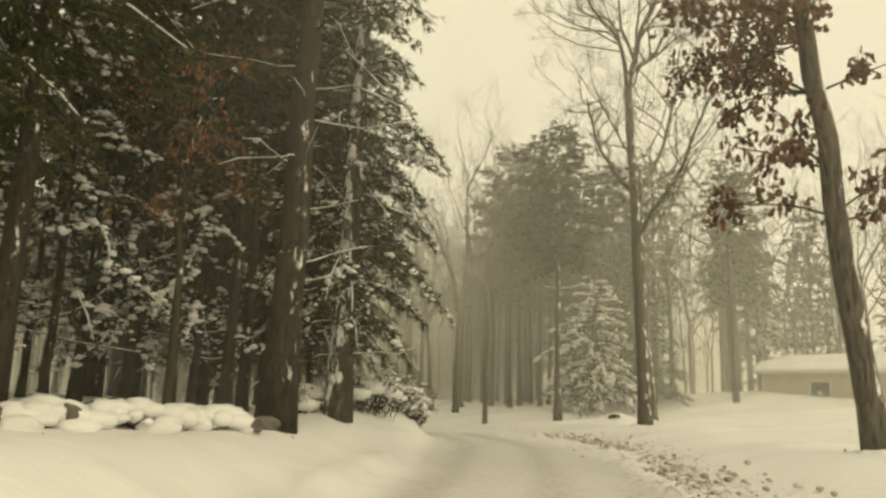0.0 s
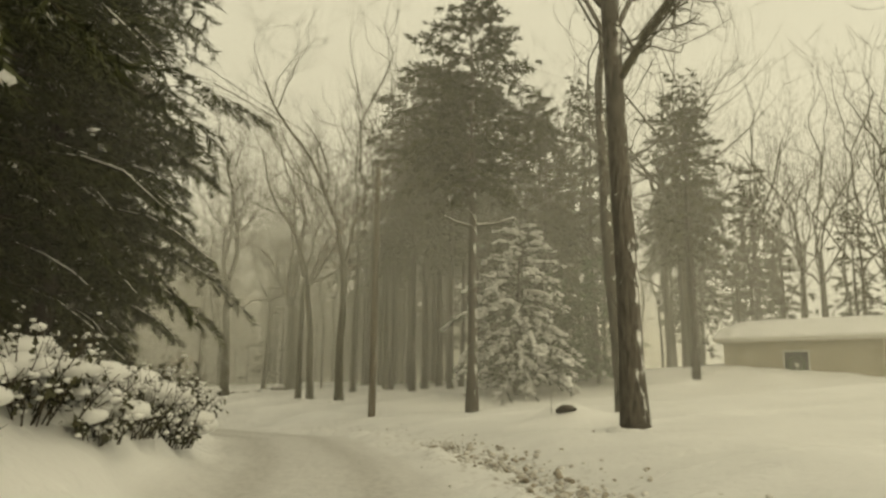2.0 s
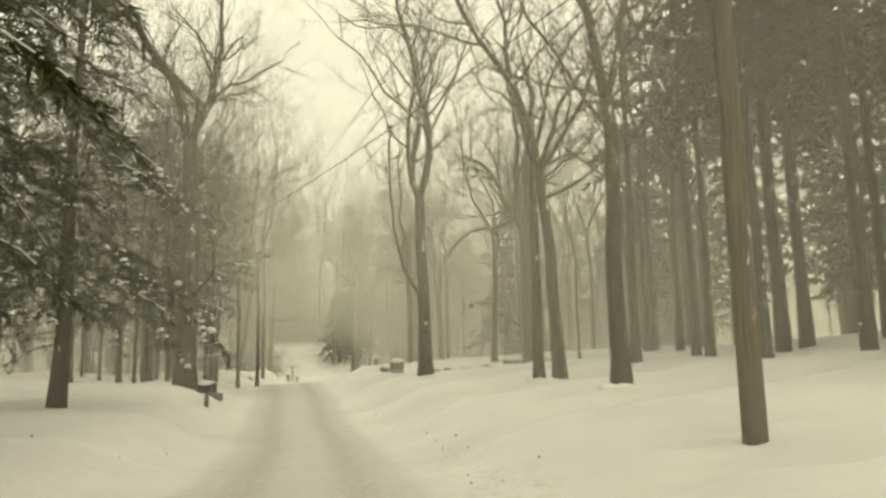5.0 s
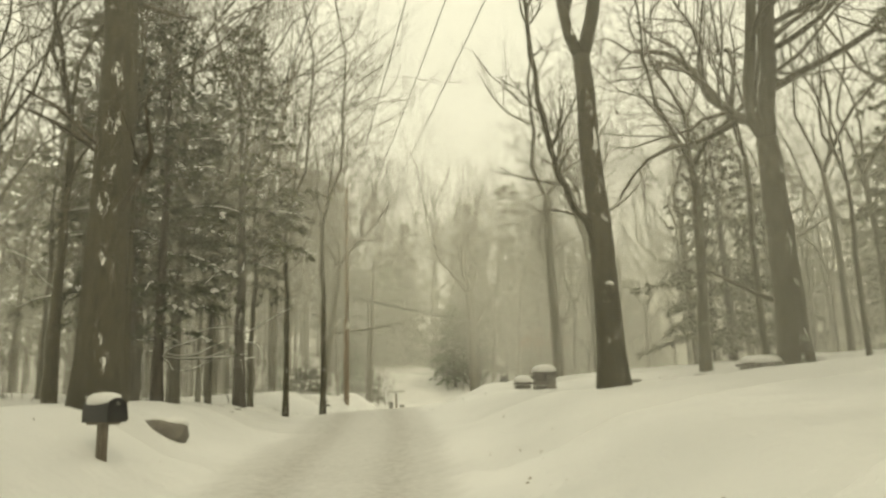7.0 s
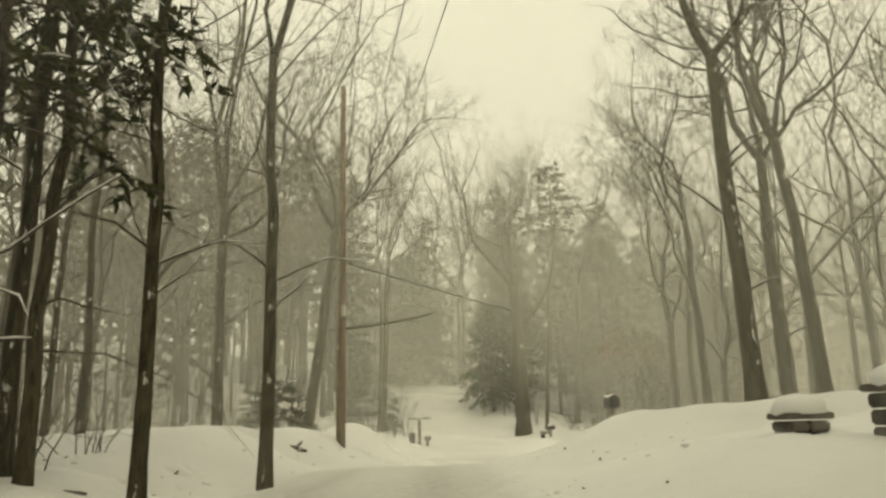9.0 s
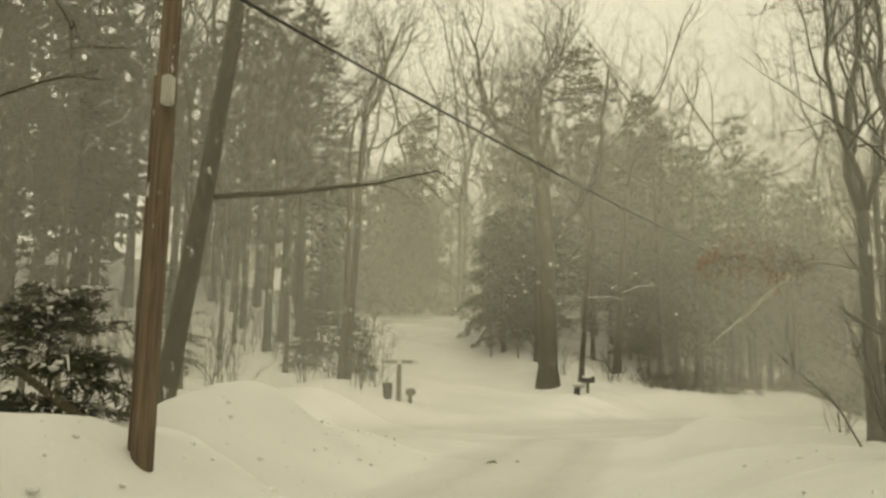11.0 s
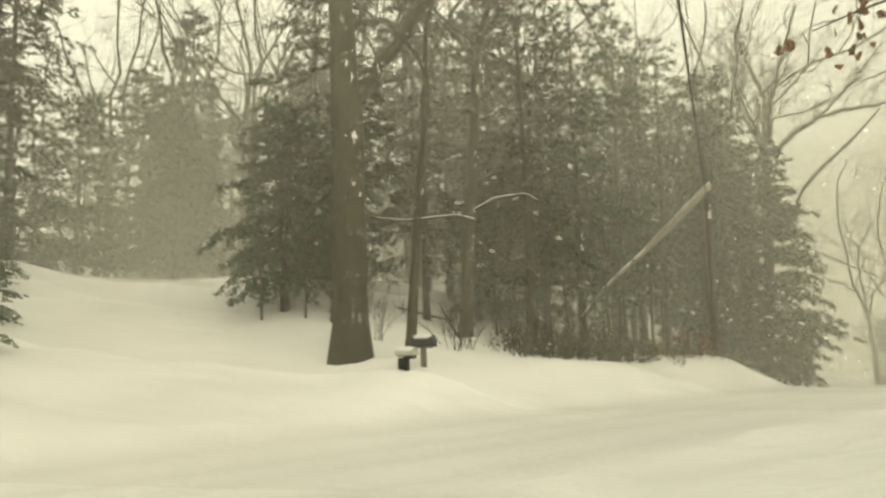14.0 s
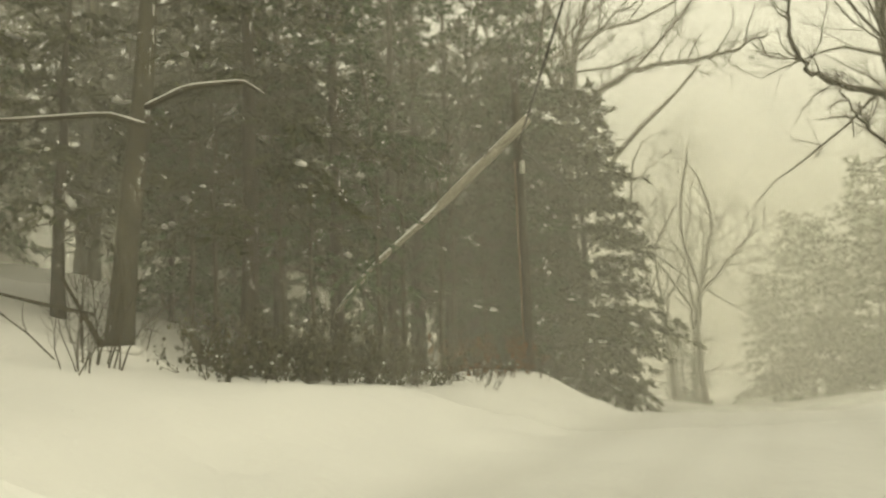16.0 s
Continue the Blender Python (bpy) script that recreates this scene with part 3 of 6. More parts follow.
def conifer(name, place, h, r, base, spread, seed, label, mat=None, bark=None, tip=0.25, droop=0.25, up=0.25, per=5, step=0.55, twigs=9, needle=0.13, wide=0.022,
            load=0.0, cone=0.75, lean=(0, 0), group="", dead=10, blade=5, coarse=False, clump=1.0, ragged=0.4, level=0.7):
    """A pine, hemlock or spruce: trunk, whorled limbs, sprays of needles and, where load is above 0, lumps of snow lying on them."""
    rng = np.random.RandomState(seed)
    root = thing(name, place, label, "tree", group)
    trunk, limbs, green, snow = Shape(seed), Shape(seed + 1), Shape(seed + 2), Shape(seed + 3)
    f = np.linspace(0, 1, 10)
    line = np.stack([lean[0] * f + 0.03 * np.cumsum(rng.randn(10)), lean[1] * f + 0.03 * np.cumsum(rng.randn(10)), -0.3 + (h + 0.3) * f], 1)
    trunk.tube(line, r * (1 - 0.93 * f ** 1.3) * (1 + 0.35 * np.exp(-f * h / 0.4)), 6 if coarse and wide > 0.1 else 10)
    spots, ways, lumps_c, lumps_r = [], [], [], []

    def at(z):
        return np.array([np.interp(z, line[:, 2], line[:, c]) for c in range(3)])

    z = base
    while z < h - 0.15:
        u = (z - base) / (h - base)
        reach = spread * max((1 - u) ** cone, 0.05) * (0.55 + 0.45 * min(1, (u + 0.12) / 0.25)) * rng.uniform(1 - ragged, 1 + 0.35 * ragged)
        spin = rng.uniform(0, 6.28)
        for k in range(max(3, int(per * (1 - 0.3 * u) + 0.5))):
            a = spin + k * 6.283 / per + rng.uniform(-0.35, 0.35)
            length = reach * rng.uniform(0.55, 1.1) + tip
            n = 4 if coarse else 6
            t = np.linspace(0, 1, n)
            lift = up * (1 - 0.4 * u) + 0.5 * u
            out = np.stack([math.cos(a) * t * length, math.sin(a) * t * length, length * (lift * t - droop * 1.6 * t ** 2.2 * (1 - 0.6 * u))], 1)
            out += at(z + rng.uniform(-0.15, 0.15)) + np.cumsum(rng.randn(n, 3) * 0.03 * length ** 0.5, axis=0) * t[:, None]
            rr = max(r * 0.13 * (1 - 0.6 * u) * (length / (spread + 0.1)) ** 0.5, 0.012)
            limbs.tube(out, rr * np.linspace(1, 0.3, n), 3 if coarse else 4)
            m = max(3, int(twigs * length / max(spread, 1)))
            for q in range(m):
                g = 0.22 + 0.78 * (q + rng.rand()) / m
                i = min(int(g * (n - 1)), n - 2)
                b = out[i] + (out[i + 1] - out[i]) * (g * (n - 1) - i)
                d = out[i + 1] - out[i]
                d /= np.linalg.norm(d) + 1e-9
                side = np.array([-d[1], d[0], 0]) * (1 if q % 2 else -1)
                way = d * rng.uniform(0.4, 0.9) + side * rng.uniform(0.5, 1.0) + np.array([0, 0, rng.uniform(-0.25, 0.12) - 0.35 * droop])
                way /= np.linalg.norm(way)
                size = (0.25 + 0.28 * length * (1.15 - g)) * rng.uniform(0.7, 1.2)
                c = max(2, int(size / 0.11))
                tt = (np.arange(c) + 0.6) / c
                spots.append(b + way * size * tt[:, None] + np.array([0, 0, -0.25 * droop * size]) * (tt ** 2)[:, None])
                ways.append(np.repeat(way[None], c, 0))
                if rng.rand() < load:
                    for e in rng.uniform(0.1, 1.0, 4) if clump < 1.1 else np.linspace(0.15, 1.05, 4 + int(size * 3)):
                        w = clump * rng.uniform(0.3, 1.0) * (0.045 + 0.022 * length ** 0.5)
                        lumps_c.append(b + way * size * e + np.array([0, 0, -0.25 * droop * size * e * e + 0.02]) + rng.randn(3) * 0.03)
                        lumps_r.append((w * rng.uniform(0.8, 1.5), w * rng.uniform(0.8, 1.5), w * rng.uniform(0.5, 0.8)))
            if load > 0.3 and rng.rand() < 0.75:  # a bough bowed under one long load
                tt = np.arange(0.35, 1.0, 0.13 / length)
                on = np.stack([np.interp(tt, t, out[:, c]) for c in range(3)], 1) + rng.randn(len(tt), 3) * 0.025
                w = clump * rng.uniform(0.03, 0.085, len(tt)) * (1.15 - 0.5 * tt)
                lumps_c.extend(on + np.array([0, 0, 0.045]))
                lumps_r.extend(np.stack([w * 1.2, w * 1.2, w * 0.75], 1))
            if load > 0 and not coarse and rng.rand() < load + 0.3:
                ridge = out[2:] + np.array([0, 0, 0.03])
                snow.tube(ridge, np.array([0.7, 1.2, 1.3, 0.6]) * (0.010 + 0.006 * load), 5)
        z += step * (1 - 0.35 * u) * rng.uniform(0.75, 1.25)
    for _ in range(dead):  # bare, dead limbs under the crown
        zz = rng.uniform(min(1.2, base * 0.5), max(base, 1.4))
        a = rng.uniform(0, 6.28)
        p = limb_line(rng, at(zz), (math.cos(a), math.sin(a), rng.uniform(-0.1, 0.3)), rng.uniform(0.6, 0.45 * spread + 0.9), 4, rise=-0.2, wobble=0.22)
        limbs.tube(p, np.linspace(0.022, 0.007, 5), 3)
        if load > 0.05:
            snow.tube(p + np.array([0, 0, 0.016]), np.array([0.012, 0.016, 0.008, 0.014, 0.004]), 4)
    base_p, way_p = np.concatenate(spots), np.concatenate(ways)
    b = np.repeat(base_p, blade, 0)
    w = np.repeat(way_p, blade, 0) + rng.randn(len(b), 3) * 0.55
    w[:, 2] = w[:, 2] * 0.8 - 0.12
    w *= needle * rng.uniform(0.7, 1.3, (len(b), 1)) / np.linalg.norm(w, axis=1)[:, None]
    green.blades(b + rng.randn(len(b), 3) * 0.03, w, wide * rng.uniform(0.7, 1.3, len(b)), level)
    part("trunk", trunk, bark or MAT_PINEBARK, root)
    tagged(part("limbwork", limbs, MAT_TWIG, root), kind="stuff")
    tagged(part("crown", green, mat or MAT_PINE, root, smooth=False), kind="stuff")
    snow.blobs(lumps_c, lumps_r, 0.3 if clump < 1.1 else 0.2, crumbs=clump < 1.6)
    if snow.n:
        tagged(part("snow", snow, MAT_SNOW, root), kind="stuff")
    return root


def shrub(name, place, seed, stems, h, spread, label, snow=0, mat=None, leaves=None, group="", fine=5):
    """A clump of thin, branching stems."""
    rng = np.random.RandomState(seed)
    root = thing(name, place, label, "shrub", group)
    s, sn, lf_b, lf_w = Shape(seed), Shape(seed + 1), [], []
    for _ in range(stems):
        a, d = rng.uniform(0, 6.28), rng.uniform(0, spread)
        start = np.array([math.cos(a) * d * 0.6, math.sin(a) * d * 0.6, -0.15])
        way = np.array([math.cos(a) * 0.5 * spread / h, math.sin(a) * 0.5 * spread / h, 1]) + rng.randn(3) * 0.15
        line = limb_line(rng, start, way, h * rng.uniform(0.6, 1.1), 5, wobble=0.12)
        s.tube(line, np.linspace(0.008, 0.003, 6) * (0.6 + h / 2), 4)
        for _ in range(fine):
            i = rng.randint(1, 5)
            d = turned(rng, (line[i + 1] - line[i]) / np.linalg.norm(line[i + 1] - line[i]), rng.uniform(25, 60))
            tw = limb_line(rng, line[i], d, h * rng.uniform(0.15, 0.4), 3, rise=0.3, wobble=0.2)
            s.tube(tw, np.linspace(0.0045, 0.002, 4) * (0.6 + h / 2), 3)
            if leaves and rng.rand() < (0.4 if snow > 0.4 else 1.0):
                for p in tw[1:]:
                    lf_b.append(p)
                    lf_w.append(rng.randn(3) * 0.03 + np.array([0, 0, -0.05]))
            if snow and rng.rand() < snow:
                w = rng.uniform(0.012, 0.042)
                sn.blobs([tw[rng.randint(1, 4)]], [[w, w * rng.uniform(0.7, 1.3), w * 0.6]], crumbs=True)
    if snow > 0.4:
        k = rng.uniform(0, 6.28, 40)
        d = spread * rng.uniform(0, 0.95, 40)
        w = rng.uniform(0.02, 0.055, 40)
        sn.blobs(np.stack([np.cos(k) * d, np.sin(k) * d, h * rng.uniform(0.25, 0.8, 40) - d * 0.25], 1), np.stack([w * 1.3, w * 1.2, w * 0.75], 1), 0.2, crumbs=True)
        k = np.arange(9) * 2.4 + rng.uniform(0, 1)  # the cap of snow that bends it down
        d = spread * np.sqrt(np.arange(9) / 9) * 0.8
        w = rng.uniform(0.2, 0.36, 9)
        sn.blobs(np.stack([np.cos(k) * d, np.sin(k) * d, h * 0.5 - d * 0.3 + rng.uniform(-0.06, 0.06, 9)], 1), np.stack([w, w * rng.uniform(0.7, 1.1, 9), w * 0.42], 1), 0.09)
    tagged(part("stemwork", s, mat or MAT_TWIG, root), kind="stuff")
    if lf_b:
        lf = Shape(seed + 2)
        lf.leaves(np.array(lf_b), np.array(lf_w), np.full(len(lf_b), 0.06))
        tagged(part("foliage", lf, leaves, root, smooth=False), kind="stuff")
    if sn.n:
        tagged(part("snow", sn, MAT_SNOW, root), kind="stuff")
    return root


def on_ground(x, y, dz=0.0):
    return (x, y, ground_z(x, y) + dz)


# ---------------------------------------------------------------- long limbs
def side_limb(root, pts, r0, r1, seed, twigs, reach):
    """A long limb through the given places, with branches and twigs along it."""
    rng = np.random.RandomState(seed)
    p = np.array(pts, float) - np.array(root.matrix_basis.translation)
    t = np.linspace(0, len(p) - 1, 5 * len(p))
    line = np.stack([np.interp(t, np.arange(len(p)), p[:, c]) for c in range(3)], 1)
    line[1:-1] = (line[:-2] + line[1:-1] * 2 + line[2:]) / 4 + rng.randn(len(t) - 2, 3) * r0 * 0.25
    s = Shape(seed)
    s.tube(line, np.linspace(r0, r1, len(t)), 7)
    for _ in range(twigs):
        i = rng.randint(2, len(t) - 1)
        d = turned(rng, (line[i] - line[i - 1]) / np.linalg.norm(line[i] - line[i - 1]), rng.uniform(25, 65))
        b = limb_line(rng, line[i], d, reach * rng.uniform(0.4, 1.2), 5, rise=0.25, wobble=0.24)
        s.tube(b, np.linspace(0.026, 0.008, 6), 4)
        for _ in range(7):
            j = rng.randint(1, 5)
            q = turned(rng, (b[j + 1] - b[j]) / np.linalg.norm(b[j + 1] - b[j]), rng.uniform(20, 60))
            s.tube(limb_line(rng, b[j], q, reach * rng.uniform(0.15, 0.5), 3, rise=0.2, wobble=0.25), np.linspace(0.011, 0.005, 4), 3)
    part("limb", s, MAT_BARK, root)


# ---------------------------------------------------------------- trees by the road, from the start to the bend
conifer("pine_tree", on_ground(-2.65, 14.2), 17, 0.29, 7.0, 3.6, 11, "big dark pine trunk beside the snowy stone wall", per=4, load=0.12, lean=(0.5, 0.0), dead=14, blade=4)
conifer("pine_tree", on_ground(-1.75, 16.9), 17, 0.25, 1.9, 2.3, 12, "pine with driven snow plastered on its trunk and loaded boughs", bark=MAT_PLASTERED,
        load=0.3, per=5, droop=0.5, lean=(0.25, 0.1), twigs=14, step=0.6, needle=0.17, wide=0.045, blade=6, dead=3)
NEAR_PINES = [(-4.0, 22.6, 18, 3.0, 4.0, 13), (-4.3, 27.2, 19, 2.4, 4.4, 14), (-4.4, 33.0, 19, 2.4, 5.4, 15), (-5.9, 37.0, 17, 2.4, 5.6, 16), (-6.4, 40.3, 17, 2.7, 5.0, 17), (-6.4, 9.2, 16, 3.6, 4.2, 19)]
for x, y, h, base, spread, seed in NEAR_PINES:
    conifer("pine_tree", on_ground(x, y), h, 0.24, base, spread, seed, "tall dark pine with snow along its drooping boughs", load=0.03, per=5, step=0.5, twigs=int(3.6 * spread),
            droop=0.36, up=0.2, group="pines along the road", needle=0.22, wide=0.042, dead=12, cone=0.28, blade=7, ragged=0.3)
conifer("pine_tree", on_ground(-9.5, 50.4), 14, 0.2, 2.4, 4.6, 18, "snow-dusted pine with low sweeping boughs", mat=MAT_SNOWY, load=0.16, droop=0.45, twigs=15, wide=0.045, needle=0.18, step=0.48, dead=4, group="pines along the road")
# young snow-laden hemlocks behind the wall
LADEN = [(-4.7, 17.2, 6.5, 2.6, 21), (-6.8, 15.4, 7.5, 2.8, 22), (-8.6, 18.5, 8.0, 3.0, 23), (-7.4, 22.0, 7.0, 2.6, 24), (-2.5, 18.5, 5.2, 2.5, 25), (-10.6, 14.2, 8, 3.0, 26)]
for x, y, h, spread, seed in LADEN:
    conifer("hemlock_tree", on_ground(x, y), h, 0.09, 1.9, spread, seed, "young hemlock bowed under heavy lumps of snow", mat=MAT_SNOWY, load=0.5, clump=1.25, droop=0.5, per=4,
            step=0.52, twigs=9, needle=0.17, wide=0.04, group="snow-laden hemlocks", cone=0.6, dead=5, blade=7, ragged=0.25)

# proto pines for the woods
POOL_P = [conifer("pine_tree", on_ground(*at), h, r, base, spread, seed, "tall pine in the misty woods, bare below its crown", per=4, step=0.62, twigs=9, needle=0.26, wide=0.115, blade=3,
                  coarse=True, group="pines in the woods", dead=8, cone=c, droop=0.3, up=0.2)
          for at, h, r, base, spread, seed, c in (((8.1, 55.3), 18.5, 0.19, 7.5, 3.8, 31, 0.4), ((9.6, 52.2), 17, 0.16, 7.0, 3.4, 32, 0.45), ((20.4, 46.6), 15, 0.17, 6.0, 3.0, 33, 0.55),
                                                  ((-11.5, 30.0), 18, 0.2, 4.0, 3.4, 34, 0.5))]
YOUNG = conifer("young_pine", on_ground(15.8, 47.2), 6.2, 0.08, 0.5, 2.3, 35, "dense young dark pine", mat=MAT_GREEN, per=6, step=0.36, twigs=9, needle=0.2, wide=0.085, blade=3,
                coarse=True, group="young pines", dead=0, cone=0.8)


def again(proto, x, y, turn, size=1.0, dz=-0.05):
    return copy_thing(proto, pose(x, y, ground_z(x, y) + dz, 0, 0, turn) @ Matrix.Scale(size, 4))


rng = random.Random(5)
for x, y, p, s in [(7.3, 58.6, 1, 1.0), (9.1, 57.2, 0, 1.05), (11.0, 56.0, 1, 1.1), (12.6, 58.5, 0, 1.0), (10.4, 61.5, 0, 0.95), (18.0, 53.0, 2, 1.1), (22.5, 51.5, 2, 1.0), (14.5, 55.0, 2, 1.1),
                   (8.6, 59.8, 0, 1.1), (10.2, 58.6, 0, 1.1), (26.0, 58.0, 0, 1.0), (16.5, 61.0, 1, 1.1), (21.0, 62.0, 0, 1.1), (6.5, 66.0, 2, 1.0)]:
    again(POOL_P[p], x, y, rng.uniform(0, 360), s)
# the dark stand left of the road
for x, y, p, s in [(-8.2, 12.0, 3, 0.95), (-7.8, 20.5, 3, 1.0), (-8.4, 25.5, 1, 1.0), (-7.8, 30.5, 3, 1.0), (-8.6, 35.8, 3, 0.95), (-9.0, 40.8, 3, 1.0), (-12.0, 18.0, 3, 1.05),
                   (-12.6, 24.0, 0, 1.0), (-12.5, 36.0, 3, 1.05), (-13.0, 42.0, 1, 1.0), (-13.5, 48.5, 3, 0.9),
                   (-5.6, 11.0, 1, 1.0), (-4.0, 17.0, 1, 0.8), (-3.75, 17.6, 0, 0.7), (-5.1, 17.1, 1, 0.75), (-6.0, 17.4, 0, 0.85), (-7.0, 17.3, 1, 0.8), (-12.0, 8.5, 3, 1.0), (-6.2, 24.8, 0, 0.95)]:
    again(POOL_P[p], x, y, rng.uniform(0, 360), s)

# single trees on the open snow to the right
conifer("pine_tree", on_ground(7.65, 38.5), 15.0, 0.19, 7.6, 3.0, 41, "tall pine with a bare straight trunk and a dark crown", bark=MAT_HICKORY, per=6, step=0.42, twigs=11, needle=0.26, wide=0.09, blade=4, dead=2, cone=0.4, load=0.0)
conifer("snowy_spruce", on_ground(11.5, 46.4), 7.9, 0.17, 0.9, 3.9, 42, "broad spruce with heaped snow on every bough", mat=MAT_SNOWY, load=0.36, clump=1.65, per=6, step=0.46, twigs=13, droop=0.45, up=0.25, cone=0.7, dead=3, needle=0.2, wide=0.05, blade=7, ragged=0.2)
again(YOUNG, 14.2, 48.8, 40, 0.9)
again(YOUNG, 13.2, 52.0, 140, 1.05)
hickory = bare_tree("hickory_tree", on_ground(7.2, 24.6), 17, 0.20, 11.0, 51, "tall shaggy-barked hickory with snow in its bark", leaders=3, mat=MAT_HICKORY, lean=(-0.25, 0.1), spread=17, low=4)
side_limb(hickory, [(7.1, 24.6, 6.6), (7.6, 24.4, 7.4), (8.3, 24.2, 8.5), (8.9, 24.1, 10.0), (9.6, 24.0, 11.6)], 0.09, 0.03, 308, 20, 1.3)
side_limb(hickory, [(7.05, 24.7, 7.9), (6.5, 24.9, 8.6), (5.9, 25.1, 9.8), (5.6, 25.2, 11.4)], 0.07, 0.03, 309, 16, 1.2)
bare_tree("hickory_tree", on_ground(9.3, 29.8), 17, 0.17, 7.4, 52, "slimmer shaggy-barked hickory with snow in its bark", leaders=2, mat=MAT_HICKORY, lean=(-0.3, 0.2))
forked = bare_tree("maple_tree", on_ground(3.8, 50.3), 17, 0.21, 6.6, 53, "bare maple forked in two with dark upright limbs", leaders=2, lean=(0.0, 0.5), spread=26)
bare_tree("maple_tree", on_ground(2.55, 55.7), 16, 0.2, 6.3, 54, "bare maple with spreading leaders on the snowy bank", leaders=3, lean=(-0.1, 0.4))
bare_tree("maple_tree", on_ground(1.9, 57.3), 16, 0.17, 7.0, 55, "slim bare maple close beside its neighbour", leaders=2, lean=(0.2, 0.3))
burled = bare_tree("maple_tree", on_ground(-2.6, 63.2), 17, 0.28, 7.3, 56, "old bare maple with snow-capped burls on its trunk", leaders=3, spread=22, lean=(-0.22, 0.5), burl=(0.06, -0.24, 1.9))
beech = bare_tree("beech_tree", on_ground(-4.5, 14.7), 9, 0.08, 3.6, 155, "young beech that keeps its rusty leaves", leaders=2, depth=3, spread=24)
oak = bare_tree("oak_tree", on_ground(5.65, 11.0), 13, 0.17, 7.0, 57, "leaning young oak that keeps its brown leaves", leaders=3, lean=(-0.85, 0.0), depth=4, low=0, mat=MAT_HICKORY)


def leaf_sprays(parent, sprays, seed, mat, count=60, size=0.13):
    """Twigs with hanging dead leaves; sprays: start, way and length of each."""
    rng = np.random.RandomState(seed)
    wood, leaf = Shape(seed), Shape(seed + 1)
    bases, ways = [], []
    for start, way, length in sprays:
        line = limb_line(rng, start, way, length, 6, rise=-0.2, wobble=0.12)
        wood.tube(line, np.linspace(0.022, 0.006, 7), 4)
        for _ in range(max(3, int(length * 5))):
            i = rng.randint(1, 6)
            tw = limb_line(rng, line[i], turned(rng, (line[i + 1] - line[i]) / np.linalg.norm(line[i + 1] - line[i]), rng.uniform(25, 60)), rng.uniform(0.25, 0.6), 3, wobble=0.25)
            wood.tube(tw, np.linspace(0.008, 0.003, 4), 3)
            for _ in range(max(2, int(count / 10))):
                bases.append(tw[rng.randint(1, 4)] + rng.randn(3) * 0.07)
                ways.append(np.array([0, 0, -0.7]) + rng.randn(3) * 0.45)
    ways = np.array(ways)
    ways *= size * rng.uniform(0.7, 1.25, (len(ways), 1)) / np.linalg.norm(ways, axis=1)[:, None]
    leaf.leaves(np.array(bases), ways, size * rng.uniform(0.5, 0.8, len(ways)))
    tagged(part("branchwork", wood, MAT_TWIG, parent), kind="stuff")
    tagged(part("foliage", leaf, mat, parent, smooth=False), kind="stuff")


sprays, lr = [], np.random.RandomState(7)
for z, n, reach in ((3.2, 3, 1.9), (3.9, 3, 1.7), (5.0, 5, 2.0), (5.8, 7, 2.3), (6.6, 8, 2.4)):
    for k in range(n):
        a = 3.3 + lr.uniform(-1.5, 1.5) if k % 3 else lr.uniform(0, 6.28)
        sprays.append(((-0.85 * z / 7.0, 0, z), (math.cos(a), math.sin(a) * 0.8, 0.25), reach * lr.uniform(0.6, 1.1)))
leaf_sprays(oak, sprays, 8, MAT_LEAF, 100, 0.15)
leaf_sprays(beech, [((0, 0, z), (math.cos(a), math.sin(a), 0.3), lr.uniform(0.9, 1.9)) for z in (3.6, 4.1, 4.6, 5.1, 5.6, 6.2) for a in lr.uniform(0, 6.28, 4)], 9, MAT_RUST, 60, 0.1)
leaf_sprays(forked, [((lr.uniform(-0.4, 0.4), 0.6, z), (math.cos(a), math.sin(a), 0.3), lr.uniform(0.8, 1.6)) for z in (6.6, 7.4, 8.2, 9.0) for a in lr.uniform(0, 6.28, 3)], 10, MAT_LEAF, 30, 0.12)

# ---------------------------------------------------------------- trees from the bend to the junction
side_limb(burled, [(-2.72, 63.42, 3.8), (-3.05, 63.3, 4.5), (-3.35, 63.05, 5.1), (-3.5, 62.9, 5.6), (-3.75, 62.7, 7.0), (-3.9, 62.7, 9.0), (-3.8, 62.6, 11.0)], 0.085, 0.04, 307, 20, 1.4)
bare_tree("maple_tree", on_ground(-9.6, 57.2), 15, 0.34, 8.2, 61, "thick-trunked bare tree behind the mailbox", leaders=3, low=4, spread=36)
bare_tree("maple_tree", on_ground(-4.3, 79.4), 13, 0.16, 6.0, 58, "bare tree with a fine spreading crown", leaders=3, spread=34)
bare_tree("maple_tree", on_ground(-6.6, 84.2), 12, 0.13, 6.0, 59, "slim bare tree near the junction", leaders=2, spread=26)
bare_tree("oak_tree", on_ground(1.4, 68.4), 16, 0.4, 6.0, 62, "stout bare oak on the snowy rise", leaders=3, spread=34, low=2)
conifer("pine_tree", on_ground(0.6, 77.5), 9, 0.16, 0.8, 3.2, 63, "full misty pine behind the oak", per=5, step=0.5, needle=0.26, wide=0.09, blade=4)
conifer("pine_tree", on_ground(-12.9, 66.4), 11, 0.15, 3.4, 2.9, 64, "pine with a dark mid-height crown among bare trunks", per=5, step=0.45, needle=0.22, wide=0.075, load=0.06, blade=4)
conifer("pine_tree", on_ground(-12.3, 62.2), 9, 0.13, 1.6, 2.4, 65, "pine with snow-flecked lower boughs", mat=MAT_SNOWY, per=5, step=0.45, needle=0.2, wide=0.06, load=0.1, blade=4)
